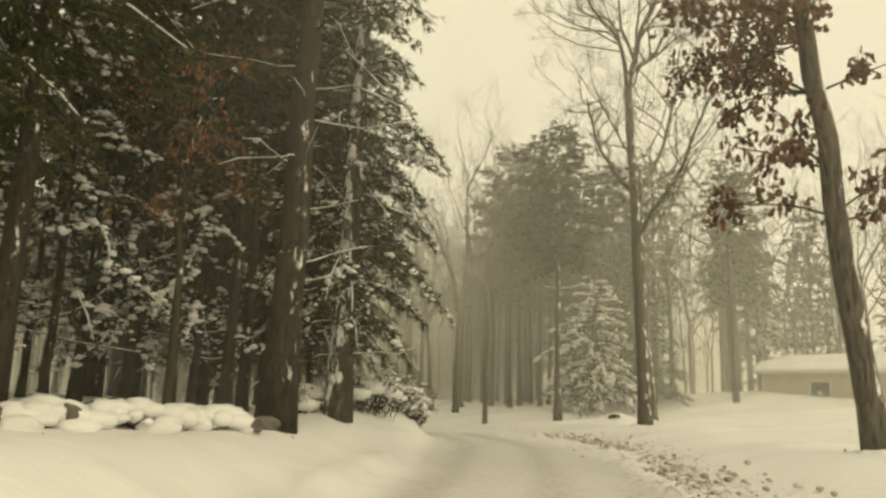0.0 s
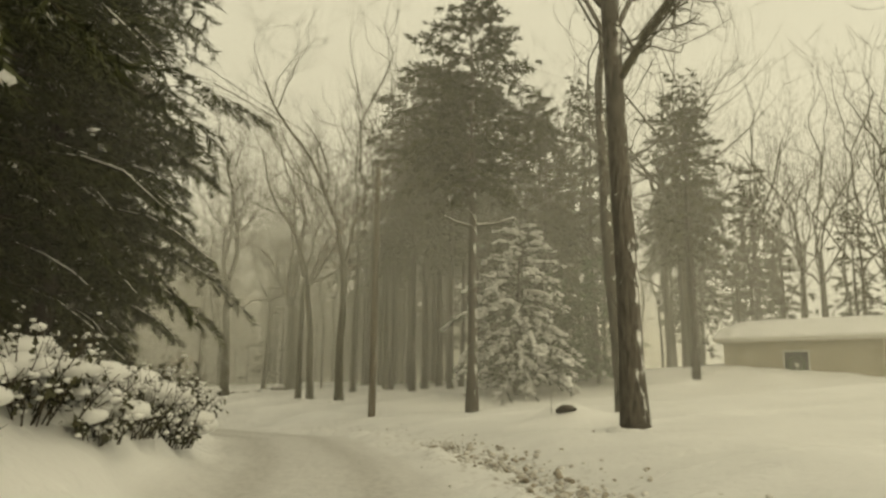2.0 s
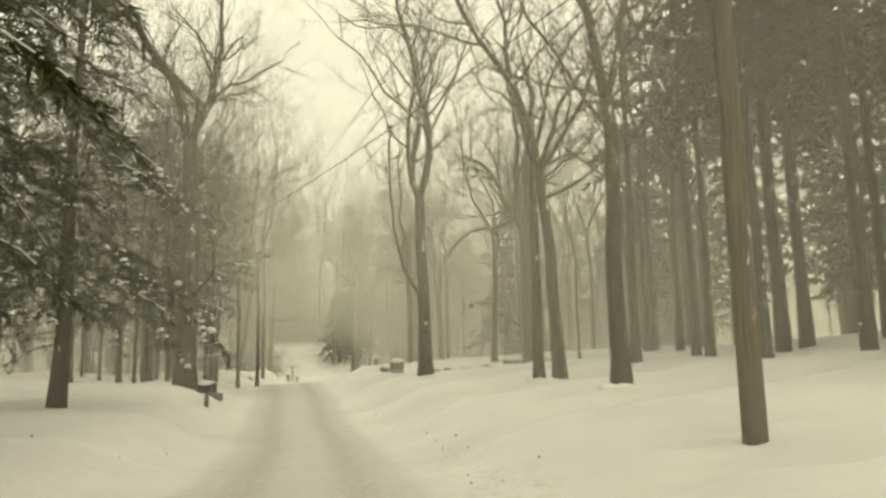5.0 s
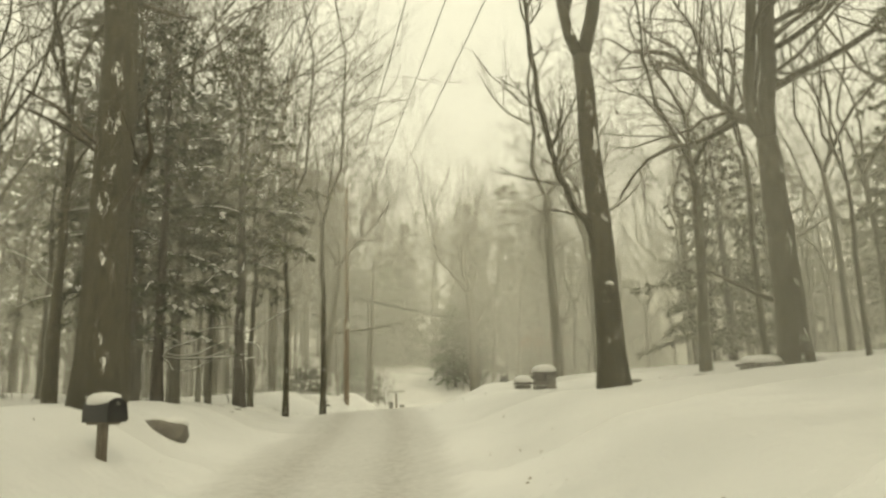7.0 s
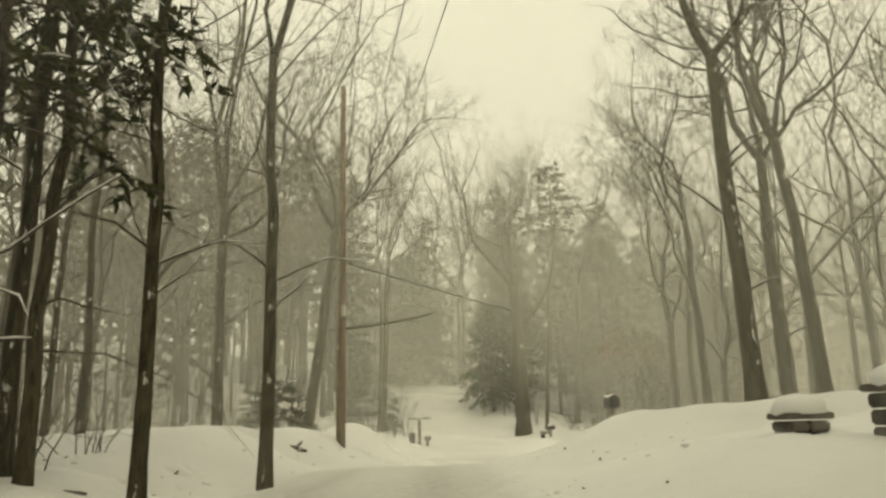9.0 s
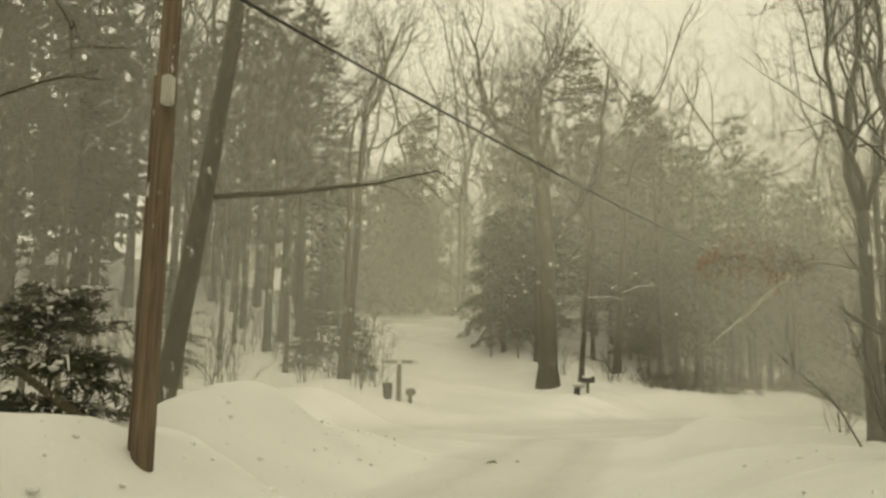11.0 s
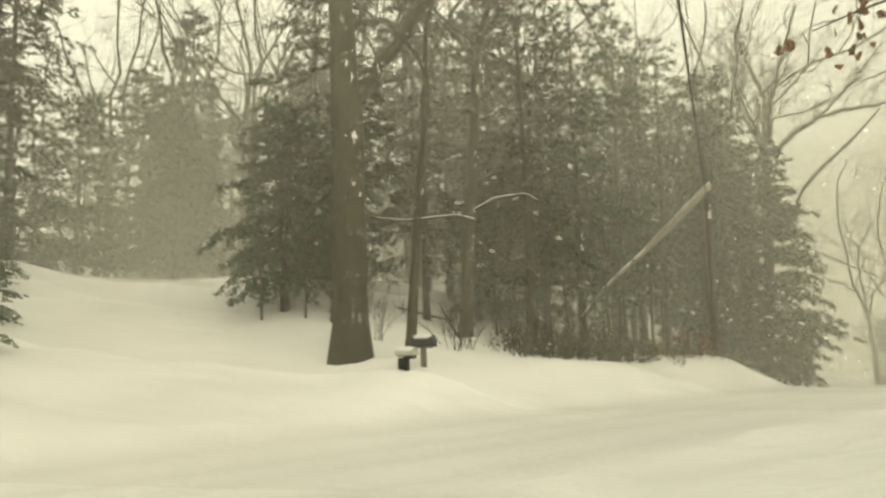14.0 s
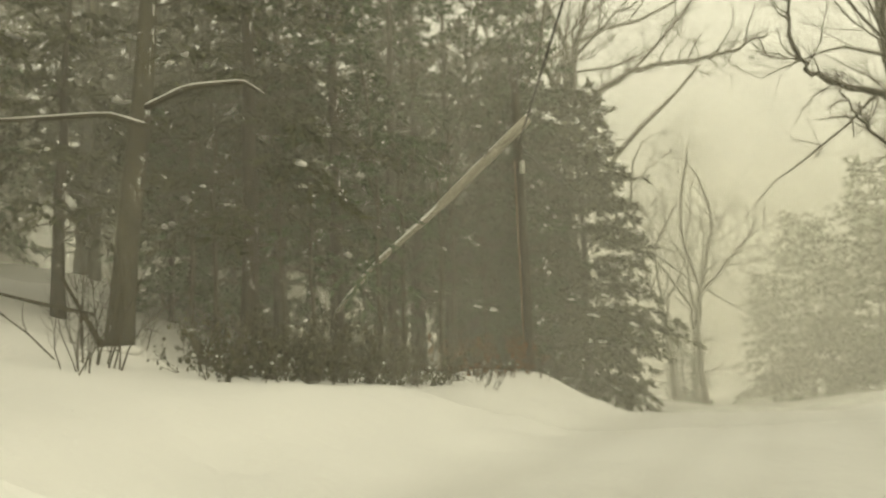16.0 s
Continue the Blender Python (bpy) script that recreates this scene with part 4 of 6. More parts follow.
conifer("pine_tree", on_ground(-15.2, 64.6), 12, 0.15, 2.8, 2.8, 66, "pine with a dark mid-height crown among bare trunks", per=5, step=0.45, needle=0.22, wide=0.075, load=0.05, blade=4)
lean_tree = bare_tree("leaning_maple", on_ground(-20.0, 85.8), 15, 0.2, 8.0, 67, "leaning bare tree beside the utility pole", leaders=4, lean=(1.1, 0.6), spread=26, low=1)
bare_tree("maple_tree", on_ground(-7.6, 91.3), 13, 0.17, 4.6, 68, "bare tree with close upright leaders", leaders=3, spread=20, low=5)
bare_tree("maple_tree", on_ground(-7.0, 92.3), 12, 0.13, 5.5, 69, "slim bare tree beside the bank", leaders=2, spread=22, low=4)
great = bare_tree("great_oak", on_ground(-16.6, 106.1), 19, 0.42, 8.6, 70, "great old oak trunk at the junction", leaders=4, spread=20, low=1)
side_limb(great, [(-16.45, 106.1, 6.6), (-16.02, 106.11, 7.31), (-15.35, 106.17, 8.06), (-14.68, 106.19, 9.06), (-14.36, 106.12, 10.22), (-14.21, 105.9, 12.2), (-13.93, 105.77, 13.9)], 0.17, 0.06, 306, 24, 1.7)
bare_tree("slender_tree", on_ground(-15.3, 106.2), 11, 0.12, 6.5, 71, "slender bare tree behind the mailboxes", leaders=2, lean=(0.55, 0.2), spread=18, low=2)
bare_tree("maple_tree", on_ground(-22.7, 99.6), 15, 0.155, 9.5, 72, "straight bare tree behind the road sign", leaders=2, lean=(0.4, 0.3), spread=20, low=3)
bare_tree("slender_tree", on_ground(-22.6, 98.9), 11, 0.1, 7.5, 73, "slender bare tree behind the road sign", leaders=2, spread=16, low=2)
bare_tree("maple_tree", on_ground(-27.6, 102.4), 16, 0.17, 8.0, 74, "bare tree on the wooded slope", leaders=3, spread=26, low=4)
bare_tree("slender_tree", on_ground(-14.3, 111.5), 13, 0.19, 9, 75, "bare tree with a broken snowy limb", leaders=2, spread=18, low=2, lean=(0.5, 0.2))
arching = bare_tree("maple_tree", on_ground(-1.9, 122.9), 15, 0.25, 8.9, 76, "bare tree whose limbs arch over the road", leaders=3, spread=30, low=1, lean=(0.25, -0.9))
side_limb(arching, [(-1.6, 122.0, 8.7), (-0.5, 121.32, 9.6), (0.46, 120.68, 10.1), (1.99, 119.78, 10.05), (2.87, 119.2, 10.2), (3.8, 118.7, 10.6)], 0.13, 0.03, 301, 26, 1.6)
side_limb(arching, [(0.14, 120.89, 9.98), (1.13, 120.26, 11.07), (1.66, 119.81, 11.79), (2.09, 119.39, 12.5)], 0.06, 0.02, 302, 14, 1.3)
side_limb(arching, [(-1.6, 121.95, 9.1), (-1.6, 121.63, 10.87), (-1.14, 121.26, 12.55), (-0.57, 120.79, 14.8)], 0.14, 0.05, 303, 22, 1.7)
corner_tree = bare_tree("maple_tree", on_ground(5.6, 115.2), 15, 0.24, 5.2, 78, "bare tree that holds its limbs out over the road", leaders=3, spread=20, low=0)
side_limb(corner_tree, [(5.55, 115.0, 5.6), (3.79, 114.52, 7.07), (2.53, 114.8, 7.39), (1.75, 114.94, 7.86), (1.33, 114.92, 8.75), (1.4, 114.73, 9.9)], 0.12, 0.03, 304, 26, 1.3)
side_limb(corner_tree, [(5.5, 115.0, 4.6), (3.78, 114.71, 5.81), (3.1, 114.79, 6.49), (2.67, 114.8, 7.16)], 0.07, 0.02, 305, 14, 1.0)
# a single bare limb hangs over the road from the leaning tree
arm = Shape(77)
arm_line = limb_line(np.random.RandomState(4), (0.68, 0.36, 4.3), (0.93, 0.3, 0.12), 4.2, 7, rise=0.3, wobble=0.06)
arm.tube(arm_line, np.linspace(0.065, 0.018, 8), 6)
for k in range(8):
    arm.tube(limb_line(np.random.RandomState(20 + k), arm_line[2 + k % 6], (0.8, 0.3 * (-1) ** k, 0.3 - 0.15 * k % 3), 1.3, 4, wobble=0.2), np.linspace(0.02, 0.005, 5), 3)
part("limb", arm, MAT_BARK, lean_tree)

# ---------------------------------------------------------------- pines at the junction
JUNCTION = [(-19.9, 112.5, 6.6, 0.9, 2.6, 81, MAT_GREEN), (-21.0, 116.2, 7.0, 0.8, 2.6, 82, MAT_GREEN), (-18.6, 115.8, 7.6, 1.4, 2.8, 83, MAT_GREEN), (-17.9, 110.6, 12, 4.2, 2.5, 84, MAT_PINE),
            (-12.4, 112.6, 12.5, 2.7, 2.7, 85, MAT_PINE), (-10.6, 114.0, 12, 2.3, 2.7, 86, MAT_GREEN), (-8.9, 117.3, 12.5, 2.2, 2.6, 87, MAT_GREEN), (-3.6, 117.9, 8.5, 0.3, 2.7, 93, MAT_PINE), (-5.0, 118.6, 11.5, 0.5, 2.4, 94, MAT_GREEN), (-6.9, 119.6, 13, 2.4, 2.6, 88, MAT_PINE),
            (-4.2, 121.5, 8.5, 0.6, 2.6, 89, MAT_PINE), (-11.6, 117.0, 14, 2.5, 3.0, 90, MAT_PINE), (-15.6, 113.8, 7.5, 2.2, 2.2, 91, MAT_PINE)]
JUNCTION_TREES = []
for x, y, h, base, spread, seed, mat in JUNCTION:
    tree = conifer("pine_tree", on_ground(x, y), h, 0.06 + 0.008 * h, base, spread, seed, "dark pine in the thicket by the junction", mat=mat, per=4 if base > 0.9 else 7 if base < 0.4 else 5, step=0.68 if base > 0.9 else 0.3 if base < 0.4 else 0.42, twigs=11, needle=0.22, wide=0.06 if base > 0.9 else 0.085, blade=5,
            group="pines by the junction", coarse=True, load=0.05, dead=12, cone=0.55, droop=0.34, up=0.16)
    JUNCTION_TREES.append(tree.name)
for k, (x, y, s, a) in enumerate([(-7.9, 118.9, 1.05, 140), (-5.9, 120.6, 0.95, 20), (-4.6, 119.8, 0.9, 80)]):
    again(bpy.data.objects[JUNCTION_TREES[(5, 6, 8, 10)[k % 4]]], x, y, a, s)
conifer("young_cedar", on_ground(-18.9, 82.4), 2.1, 0.04, 0.3, 1.0, 92, "small snow-flecked cedar by the pole", mat=MAT_SNOWY, per=6, step=0.26, twigs=10, load=0.15, dead=0, needle=0.15, wide=0.045)
for x, y, s, a in [(13.2, 132.4, 1.1, 0), (14.6, 130.2, 1.35, 90), (16.4, 133.5, 1.6, 30), (15.2, 127.4, 1.3, 200), (17.8, 129.5, 1.9, 10), (15.9, 124.4, 1.5, 10), (4.6, 126.6, 0.55, 10), (-9.3, 118.6, 0.7, 0), (-14.0, 117.0, 0.8, 60), (-26.2, 107.5, 0.4, 80), (-29.6, 112.0, 0.7, 300), (-29.8, 99.0, 0.7, 20),
                   (-12.6, 119.5, 1.2, 10), (-19.6, 119.5, 1.2, 33), (-25.3, 101.2, 0.45, 200), (-26.6, 105.5, 0.6, 0), (-24.2, 104.0, 0.4, 140)]:
    again(YOUNG, x, y, a, s)
for x, y, p, s in [(-13.5, 124.0, 3, 0.9), (-8.0, 125.0, 3, 0.95), (-22.5, 126.5, 3, 1.0), (-33.0, 118.0, 0, 0.9), (-36.0, 108.0, 2, 0.9),
                   (9.8, 114.0, 3, 0.85), (12.0, 111.0, 2, 1.0)]:
    again(POOL_P[p], x, y, rng.uniform(0, 360), s)

# ---------------------------------------------------------------- bare woods all round
POOL_B = [bare_tree("woodland_tree", on_ground(*at), h, r, fork, seed, "bare grey tree in the misty woods", leaders=n, depth=3, spread=sp, low=9, group="bare trees in the woods")
          for at, h, r, fork, seed, n, sp in (((-0.6, 72.5), 15, 0.17, 6.5, 101, 3, 30), ((14.5, 66.0), 16, 0.2, 8.0, 102, 2, 26), ((-31.0, 106.0), 15, 0.15, 9.0, 103, 2, 22),
                                              ((-14.5, 61.5), 16, 0.1, 6.5, 104, 3, 24), ((3.9, 126.1), 11, 0.15, 3.2, 105, 3, 28), ((-16.5, 66.8), 15, 0.085, 5.0, 106, 2, 22))]
taken = [(-0.6, 72.5), (14.5, 66), (-31, 106), (-14.5, 61.5), (3.9, 126.1)]


def scatter(count, box, pools, keep, size=(0.8, 1.15), apart=2.2):
    """Trees strewn over a stretch of the plan, clear of the roads and of each other."""
    made = 0
    for _ in range(count * 12):
        if made >= count:
            return
        x, y = rng.uniform(box[0], box[1]), rng.uniform(box[2], box[3])
        a = abs(float(nearest(MAIN, np.array(x), np.array(y))[0]))
        b = abs(float(nearest(CROSS, np.array(x), np.array(y))[0]))
        c = abs(float(nearest(HILL, np.array(x), np.array(y))[0]))
        if a < keep or b < max(6, keep * 0.5) or c < (6.5 if y < 136 else 4) or any(math.hypot(x - p, y - q) < apart for p, q in taken):
            continue
        taken.append((x, y))
        again(rng.choice(pools), x, y, rng.uniform(0, 360), rng.uniform(*size))
        made += 1


FAR_P = conifer("pine_tree", on_ground(-32.0, 134.0), 17, 0.22, 3.5, 3.6, 36, "far pine fading into the snowfall", per=4, step=0.8, twigs=5, needle=0.5, wide=0.22, blade=2, level=0.3, ragged=0.55,
                coarse=True, group="pines in the woods", dead=0, cone=0.5, droop=0.3)
FAR_B = [bare_tree("woodland_tree", on_ground(*at), h, r, fork, seed, "bare grey tree fading into the snowfall", leaders=3, depth=3, spread=sp, low=4, group="bare trees in the woods", thin=0.66, least=0.015)
         for at, h, r, fork, seed, sp in (((-38.0, 112.0), 23, 0.19, 8.0, 111, 30), ((22.0, 70.0), 21, 0.2, 7.0, 112, 34), ((-33.0, 94.0), 22, 0.16, 8.5, 113, 26))]
again(POOL_B[4], 4.6, 125.2, 100, 0.95)
again(POOL_B[4], 5.6, 127.6, 220, 1.0)
for x, y, k, s in [(-14.6, 67.5, 5, 1.1), (-13.9, 67.9, 3, 1.0), (-13.2, 67.5, 5, 1.0), (-12.5, 68.3, 3, 0.9), (-15.4, 67.1, 3, 1.1), (-12.2, 61.0, 5, 1.0), (-13.4, 64.2, 5, 1.15), (-12.6, 71.0, 3, 1.0)]:
    again(POOL_B[k], x, y, 70 * x, s)
for x, y, s in [(-17, 122.5, 0.8), (-13.5, 121.5, 0.75), (-10.5, 122.5, 0.8), (-7.5, 123.5, 0.75), (-5, 125, 0.7), (-15.2, 119.5, 0.7), (-21.5, 62, 0.8), (-22, 71, 0.9)]:
    again(FAR_P, x, y, 50 * y, s)
for x, y, s in [(14.5, 66, 0.8), (17.5, 69, 0.9), (20.5, 67, 0.85), (16.5, 73, 0.9), (23, 72, 0.9), (34.5, 63, 0.8), (42, 62, 0.75)]:
    again(FAR_P, x, y, 50 * y, s)
    taken.append((x, y))
for k, (x, y, s) in enumerate([(29, 55, 0.75), (31.5, 53.5, 0.8), (33, 56, 0.8), (35, 53, 0.75), (36, 58, 0.85), (38.5, 55, 0.85), (40, 51, 0.8), (34.5, 60, 0.85), (30.5, 59, 0.8), (41, 57, 0.9), (37, 49.5, 0.75), (43, 54, 0.9)]):
    again(FAR_B[k % 3], x, y, 50 * y, s)
    taken.append((x, y))
for x, y, s in [(-35.5, 127.5, 1.7), (-33.2, 130.5, 2.0), (-30.9, 129.6, 1.5), (-37.5, 125.0, 1.8), (-33.5, 134.5, 2.1), (-29.0, 133.0, 1.7)]:
    again(YOUNG, x, y, 70 * y, s)
taken += [(-32, 134), (-38, 112), (22, 70), (-33, 94)]
scatter(16, (-19, -11, 57, 80), [POOL_B[3], POOL_B[5]], 5.5, (0.85, 1.15), 1.4)
scatter(12, (-34, -18, 52, 84), FAR_B, 6, (0.8, 1.1))
scatter(10, (-34, -24, 96, 116), [POOL_B[3], POOL_B[5]], 6.5, (0.9, 1.2), 1.8)
scatter(12, (-34, -23, 76, 94), [POOL_B[3], POOL_B[5]], 6.5, (0.9, 1.2), 1.5)
scatter(26, (-52, -28, 78, 128), FAR_B, 8, (0.9, 1.25), 1.6)
scatter(16, (-6, 8, 70, 105), POOL_B, 6.5, (0.75, 1.05), 1.8)
scatter(28, (8, 50, 48, 96), FAR_B, 14, (0.85, 1.2))
scatter(18, (30, 62, 10, 48), FAR_B, 20, (0.9, 1.2))
scatter(30, (-46, 4, 116, 165), FAR_B, 5, (0.9, 1.3), 1.8)
scatter(14, (4, 45, 108, 165), FAR_B, 5, (0.8, 1.1))
scatter(8, (-30, -12, 44, 58), FAR_B, 8, (0.8, 1.1))
scatter(10, (-42, -28, 104, 116), FAR_B, 5, (0.8, 1.1), 1.8)
scatter(20, (-48, -27, 114, 142), FAR_B, 5, (0.9, 1.2), 1.8)
scatter(24, (-62, 8, 126, 175), [FAR_P], 5, (0.9, 1.3), 2.6)
scatter(17, (-58, -32, 82, 122), [FAR_P], 11, (0.8, 1.2), 2.6)
scatter(12, (14, 50, 56, 95), FAR_B, 14, (0.8, 1.1), 2.0)
scatter(12, (2, 16, 72, 104), [FAR_P], 9, (0.7, 1.0), 2.4)
scatter(22, (-40, -16, -6, 58), [FAR_P], 12, (0.8, 1.1), 2.4)
scatter(9, (15, 46, 52, 82), [FAR_P], 14, (0.8, 1.15), 2.6)
scatter(12, (-39, -27, 99, 115), [FAR_P], 6.5, (0.9, 1.2), 2.2)
scatter(16, (34, 62, 18, 62), FAR_B, 20, (0.8, 1.15), 2.6)
scatter(12, (-2, 14, 88, 103), FAR_B, 9, (0.7, 0.95), 2.0)
for x, y, s in [(-12.9, 113.4, 0.55), (-11.7, 113.0, 0.5), (-11.2, 112.6, 0.45), (-9.9, 113.4, 0.6), (-9.2, 114.6, 0.5), (-8.2, 115.4, 0.55), (-7.6, 116.6, 0.6), (-10.4, 115.4, 0.6), (-13.4, 114.6, 0.6), (-6.6, 117.2, 0.5), (-18.9, 111.0, 0.45), (-20.4, 111.6, 0.5)]:
    again(POOL_B[5], x, y, 40 * x, s)
scatter(12, (4, 14, 58, 84), FAR_B, 8, (0.75, 1.0), 2.0)

# ---------------------------------------------------------------- poles and cables
def utility_pole(place, h, r, label, mat, lean=(0, 0), box=None):
    root = thing("utility_pole", place, label, "utility pole")
    s = Shape(5)
    f = np.linspace(0, 1, 9)
    s.tube(np.stack([lean[0] * f, lean[1] * f, -0.5 + (h + 0.5) * f], 1), r * (1 - 0.28 * f), 14)
    part("pole", s, mat, root)
    if box:
        part("service_box", block(0.11, 0.11, 0.3, (box[0], box[1], box[2]), 0, 0.02), MAT_PALE, root, "pale metal service box")
        c = Shape(6)
        c.tube([(-r - 0.012, -0.03, -0.2), (-r - 0.005, -0.03, box[2] + 0.35)], [0.024, 0.022], 8)
        part("conduit", c, MAT_POLE, root)
    return root


P1, P2, P3 = (4.68, 42.83), (-15.95, 80.45), (-6.1, 115.5)
utility_pole(on_ground(*P1), 9.95, 0.15, "tall weathered utility pole standing in the snow", MAT_POLEGREY)
utility_pole(on_ground(*P2, 0.0), 10.2, 0.108, "brown utility pole with a pale service box", MAT_POLE, box=(0.11, -0.12, 3.4))
utility_pole(on_ground(*P3), 6.9, 0.12, "dark utility pole beside the pine thicket", MAT_POLEDARK, box=(0.02, -0.16, 4.6))


def cable(a, b, sag, r, label):
    s = Shape(8)
    t = np.linspace(0, 1, 25)
    p = np.outer(1 - t, a) + np.outer(t, b)
    p[:, 2] -= 4 * sag * t * (1 - t)
    s.tube(p, np.full(25, r), 5)
    return tagged(new("cable", s.mesh("cable", MAT_WIRE)), label, "cable", "overhead cables")


Z1, Z2, Z3 = ground_z(*P1), ground_z(*P2), ground_z(*P3)
for k in (-0.95, 0.0, 0.95):
    a = radians(20)
    cable((P1[0] + 0.1 + 0.85 * k, P1[1] + 0.35 * k, Z1 + 9.85), (P2[0] + 1.1 + k * math.cos(a), P2[1] + 0.3 + k * math.sin(a), Z2 + 9.8), 0.5, 0.014, "thin dark power line over the road")
cable((P1[0], P1[1] - 0.1, Z1 + 9.5), (-14.5, 4.0, 10.0), 0.8, 0.012, "dark power line crossing over the road")
cable((P1[0] - 0.1, P1[1], Z1 + 7.0), (-17.5, 73.0, 8.2), 0.6, 0.012, "dark service line crossing over the road")
cable((P2[0] + 0.1, P2[1], Z2 + 4.9), (P3[0], P3[1], Z3 + 5.3), 0.35, 0.022, "thick dark cable slung between two poles")
cable((P3[0], P3[1], Z3 + 5.3), (14.8, 134.6, 2.0), 0.5, 0.036, "thick dark cable along the far road")
cable((P2[0], P2[1], Z2 + 9.4), (P3[0], P3[1], Z3 + 6.7), 0.5, 0.012, "thin dark power line over the junction")

# ---------------------------------------------------------------- mailboxes, sign, bin
def arch(width, height, length, thick=0.0):
    """A mailbox body: flat floor, upright sides, round top, along y."""
    bm = bmesh.new()
    r = width / 2
    outline = [(-r, 0), (r, 0), (r, height - r)] + [(r * math.cos(a), height - r + r * math.sin(a)) for a in np.linspace(0.2, math.pi - 0.2, 9)] + [(-r, height - r)]
    rings = [[bm.verts.new((x, y, z)) for x, z in outline] for y in (-length / 2, length / 2)]
    n = len(outline)
    for i in range(n):
        bm.faces.new((rings[0][i], rings[0][(i + 1) % n], rings[1][(i + 1) % n], rings[1][i]))
    bm.faces.new(list(reversed(rings[0])))
    bm.faces.new(rings[1])
    bmesh.ops.recalc_face_normals(bm, faces=bm.faces)
    return bm


def snow_cap(width, length, height, at, seed, turn=0):
    s = Shape(seed)
    v = ROUND_V * (1 + 0.05 * s.rng.randn(len(ROUND_V), 1))
    v = np.sign(v) * np.abs(v) ** 0.75 * np.array([width / 2, length / 2, height])
    v[:, 2] = np.where(v[:, 2] < 0, v[:, 2] * 0.25, v[:, 2])
    a = radians(turn)
    v = v @ np.array([[math.cos(a), math.sin(a), 0], [-math.sin(a), math.cos(a), 0], [0, 0, 1]])
    s.add(v + np.array(at), ROUND_F)
    return s


def mailbox(place, turn, label, mat, w=0.2, h=0.25, length=0.5, post=0.9, snow=0.1, post_mat=None, arm=False):
    """place: the foot of the post; the door faces along -y of its own."""
    root = thing("mailbox", place, label, "mailbox", turn=turn)
    part("post", block(0.1, 0.1, post + 0.4, (0, 0, -0.4), 0, 0.008), post_mat or MAT_WOOD, root)
    part("bracket", block(w * 0.8, length * 0.8, 0.03, (0, 0, post), 0, 0.004), MAT_WOOD, root)
    body = arch(w, h, length)
    bmesh.ops.translate(body, vec=(0, 0, post + 0.03), verts=body.verts)
    ob = part("body", body, mat, root)
    door = arch(w * 1.04, h * 1.02, 0.02)
    bmesh.ops.translate(door, vec=(0, -length / 2 - 0.012, post + 0.027), verts=door.verts)
    d = part("door", door, mat, ob)
    part("handle", block(0.05, 0.03, 0.02, (0, -length / 2 - 0.035, post + h * 0.8), 0, 0.004), MAT_GREY, d)
    part("flag", block(0.01, 0.12, 0.035, (w / 2 + 0.012, 0.05, post + h * 0.6), 0, 0.002), MAT_GREY, ob)
    if snow:
        part("snow", snow_cap(w * 1.15, length * 1.08, snow, (0, 0, post + h - 0.02), int(place[1] * 10) % 997), MAT_SNOW, root)
    return root


mailbox(on_ground(-8.1, 55.6), 70, "black mailbox under a thick cap of snow", MAT_BLACK, 0.24, 0.28, 0.56, 0.42, 0.13)
mailbox(on_ground(-9.05, 82.4), 24, "large dark mailbox on a wooden post by the bank", MAT_BLACK, 0.28, 0.32, 0.5, 0.62, 0.07, MAT_POLE)
mailbox(on_ground(-14.85, 105.05), 60, "black mailbox with snow on top beside the slender tree", MAT_BLACK, 0.2, 0.24, 0.5, 0.42, 0.08)
mailbox(on_ground(-15.15, 104.55), 60, "low pale mailbox with snow on top", MAT_PALE, 0.22, 0.14, 0.44, 0.3, 0.09, MAT_BIN)
part("paper_tube", block(0.15, 0.2, 0.24, (-0.02, 0.06, 0.04), 0, 0.02), MAT_BIN, bpy.data.objects["mailbox.003"], "dark newspaper tube")
mailbox(on_ground(-19.85, 98.5), 40, "small grey mailbox on a stub post by the sign", MAT_GREY, 0.2, 0.2, 0.4, 0.22, 0.03)


def road_sign(place, turn):
    root = thing("road_sign", place, "grey wooden road sign post with two white name boards", "sign", turn=turn)
    part("post", block(0.15, 0.13, 1.5, (0, 0, -0.4), 0, 0.012), MAT_WOOD, root)
    cap = Shape(9)
    cap.blobs([(0, 0, 1.12)], [[0.06, 0.055, 0.05]], 0.05)
    part("bracket", cap, MAT_BLACK, root)
    for n, (a, off, length) in enumerate(((4, -0.3, 0.62), (-22, 0.34, 0.62))):
        x, z = off, 1.16
        board = part("board", block(length, 0.02, 0.16, (x, -0.01 - 0.03 * n, z), a, 0.004), MAT_SIGN, root)
        for q in range(5 if n == 0 else 4):
            w = (0.08, 0.06, 0.09, 0.07, 0.08)[q]
            u = (-0.22 + 0.1 * q) * math.cos(radians(a))
            y = (-0.22 + 0.1 * q) * math.sin(radians(a))
            part("letter_bar", block(w, 0.004, 0.085, (x + u + 0.013 * math.sin(radians(a)), y - 0.024 - 0.03 * n, z + 0.038), a, 0), MAT_SIGNBAR, board, "dark bar of lettering")
    return root


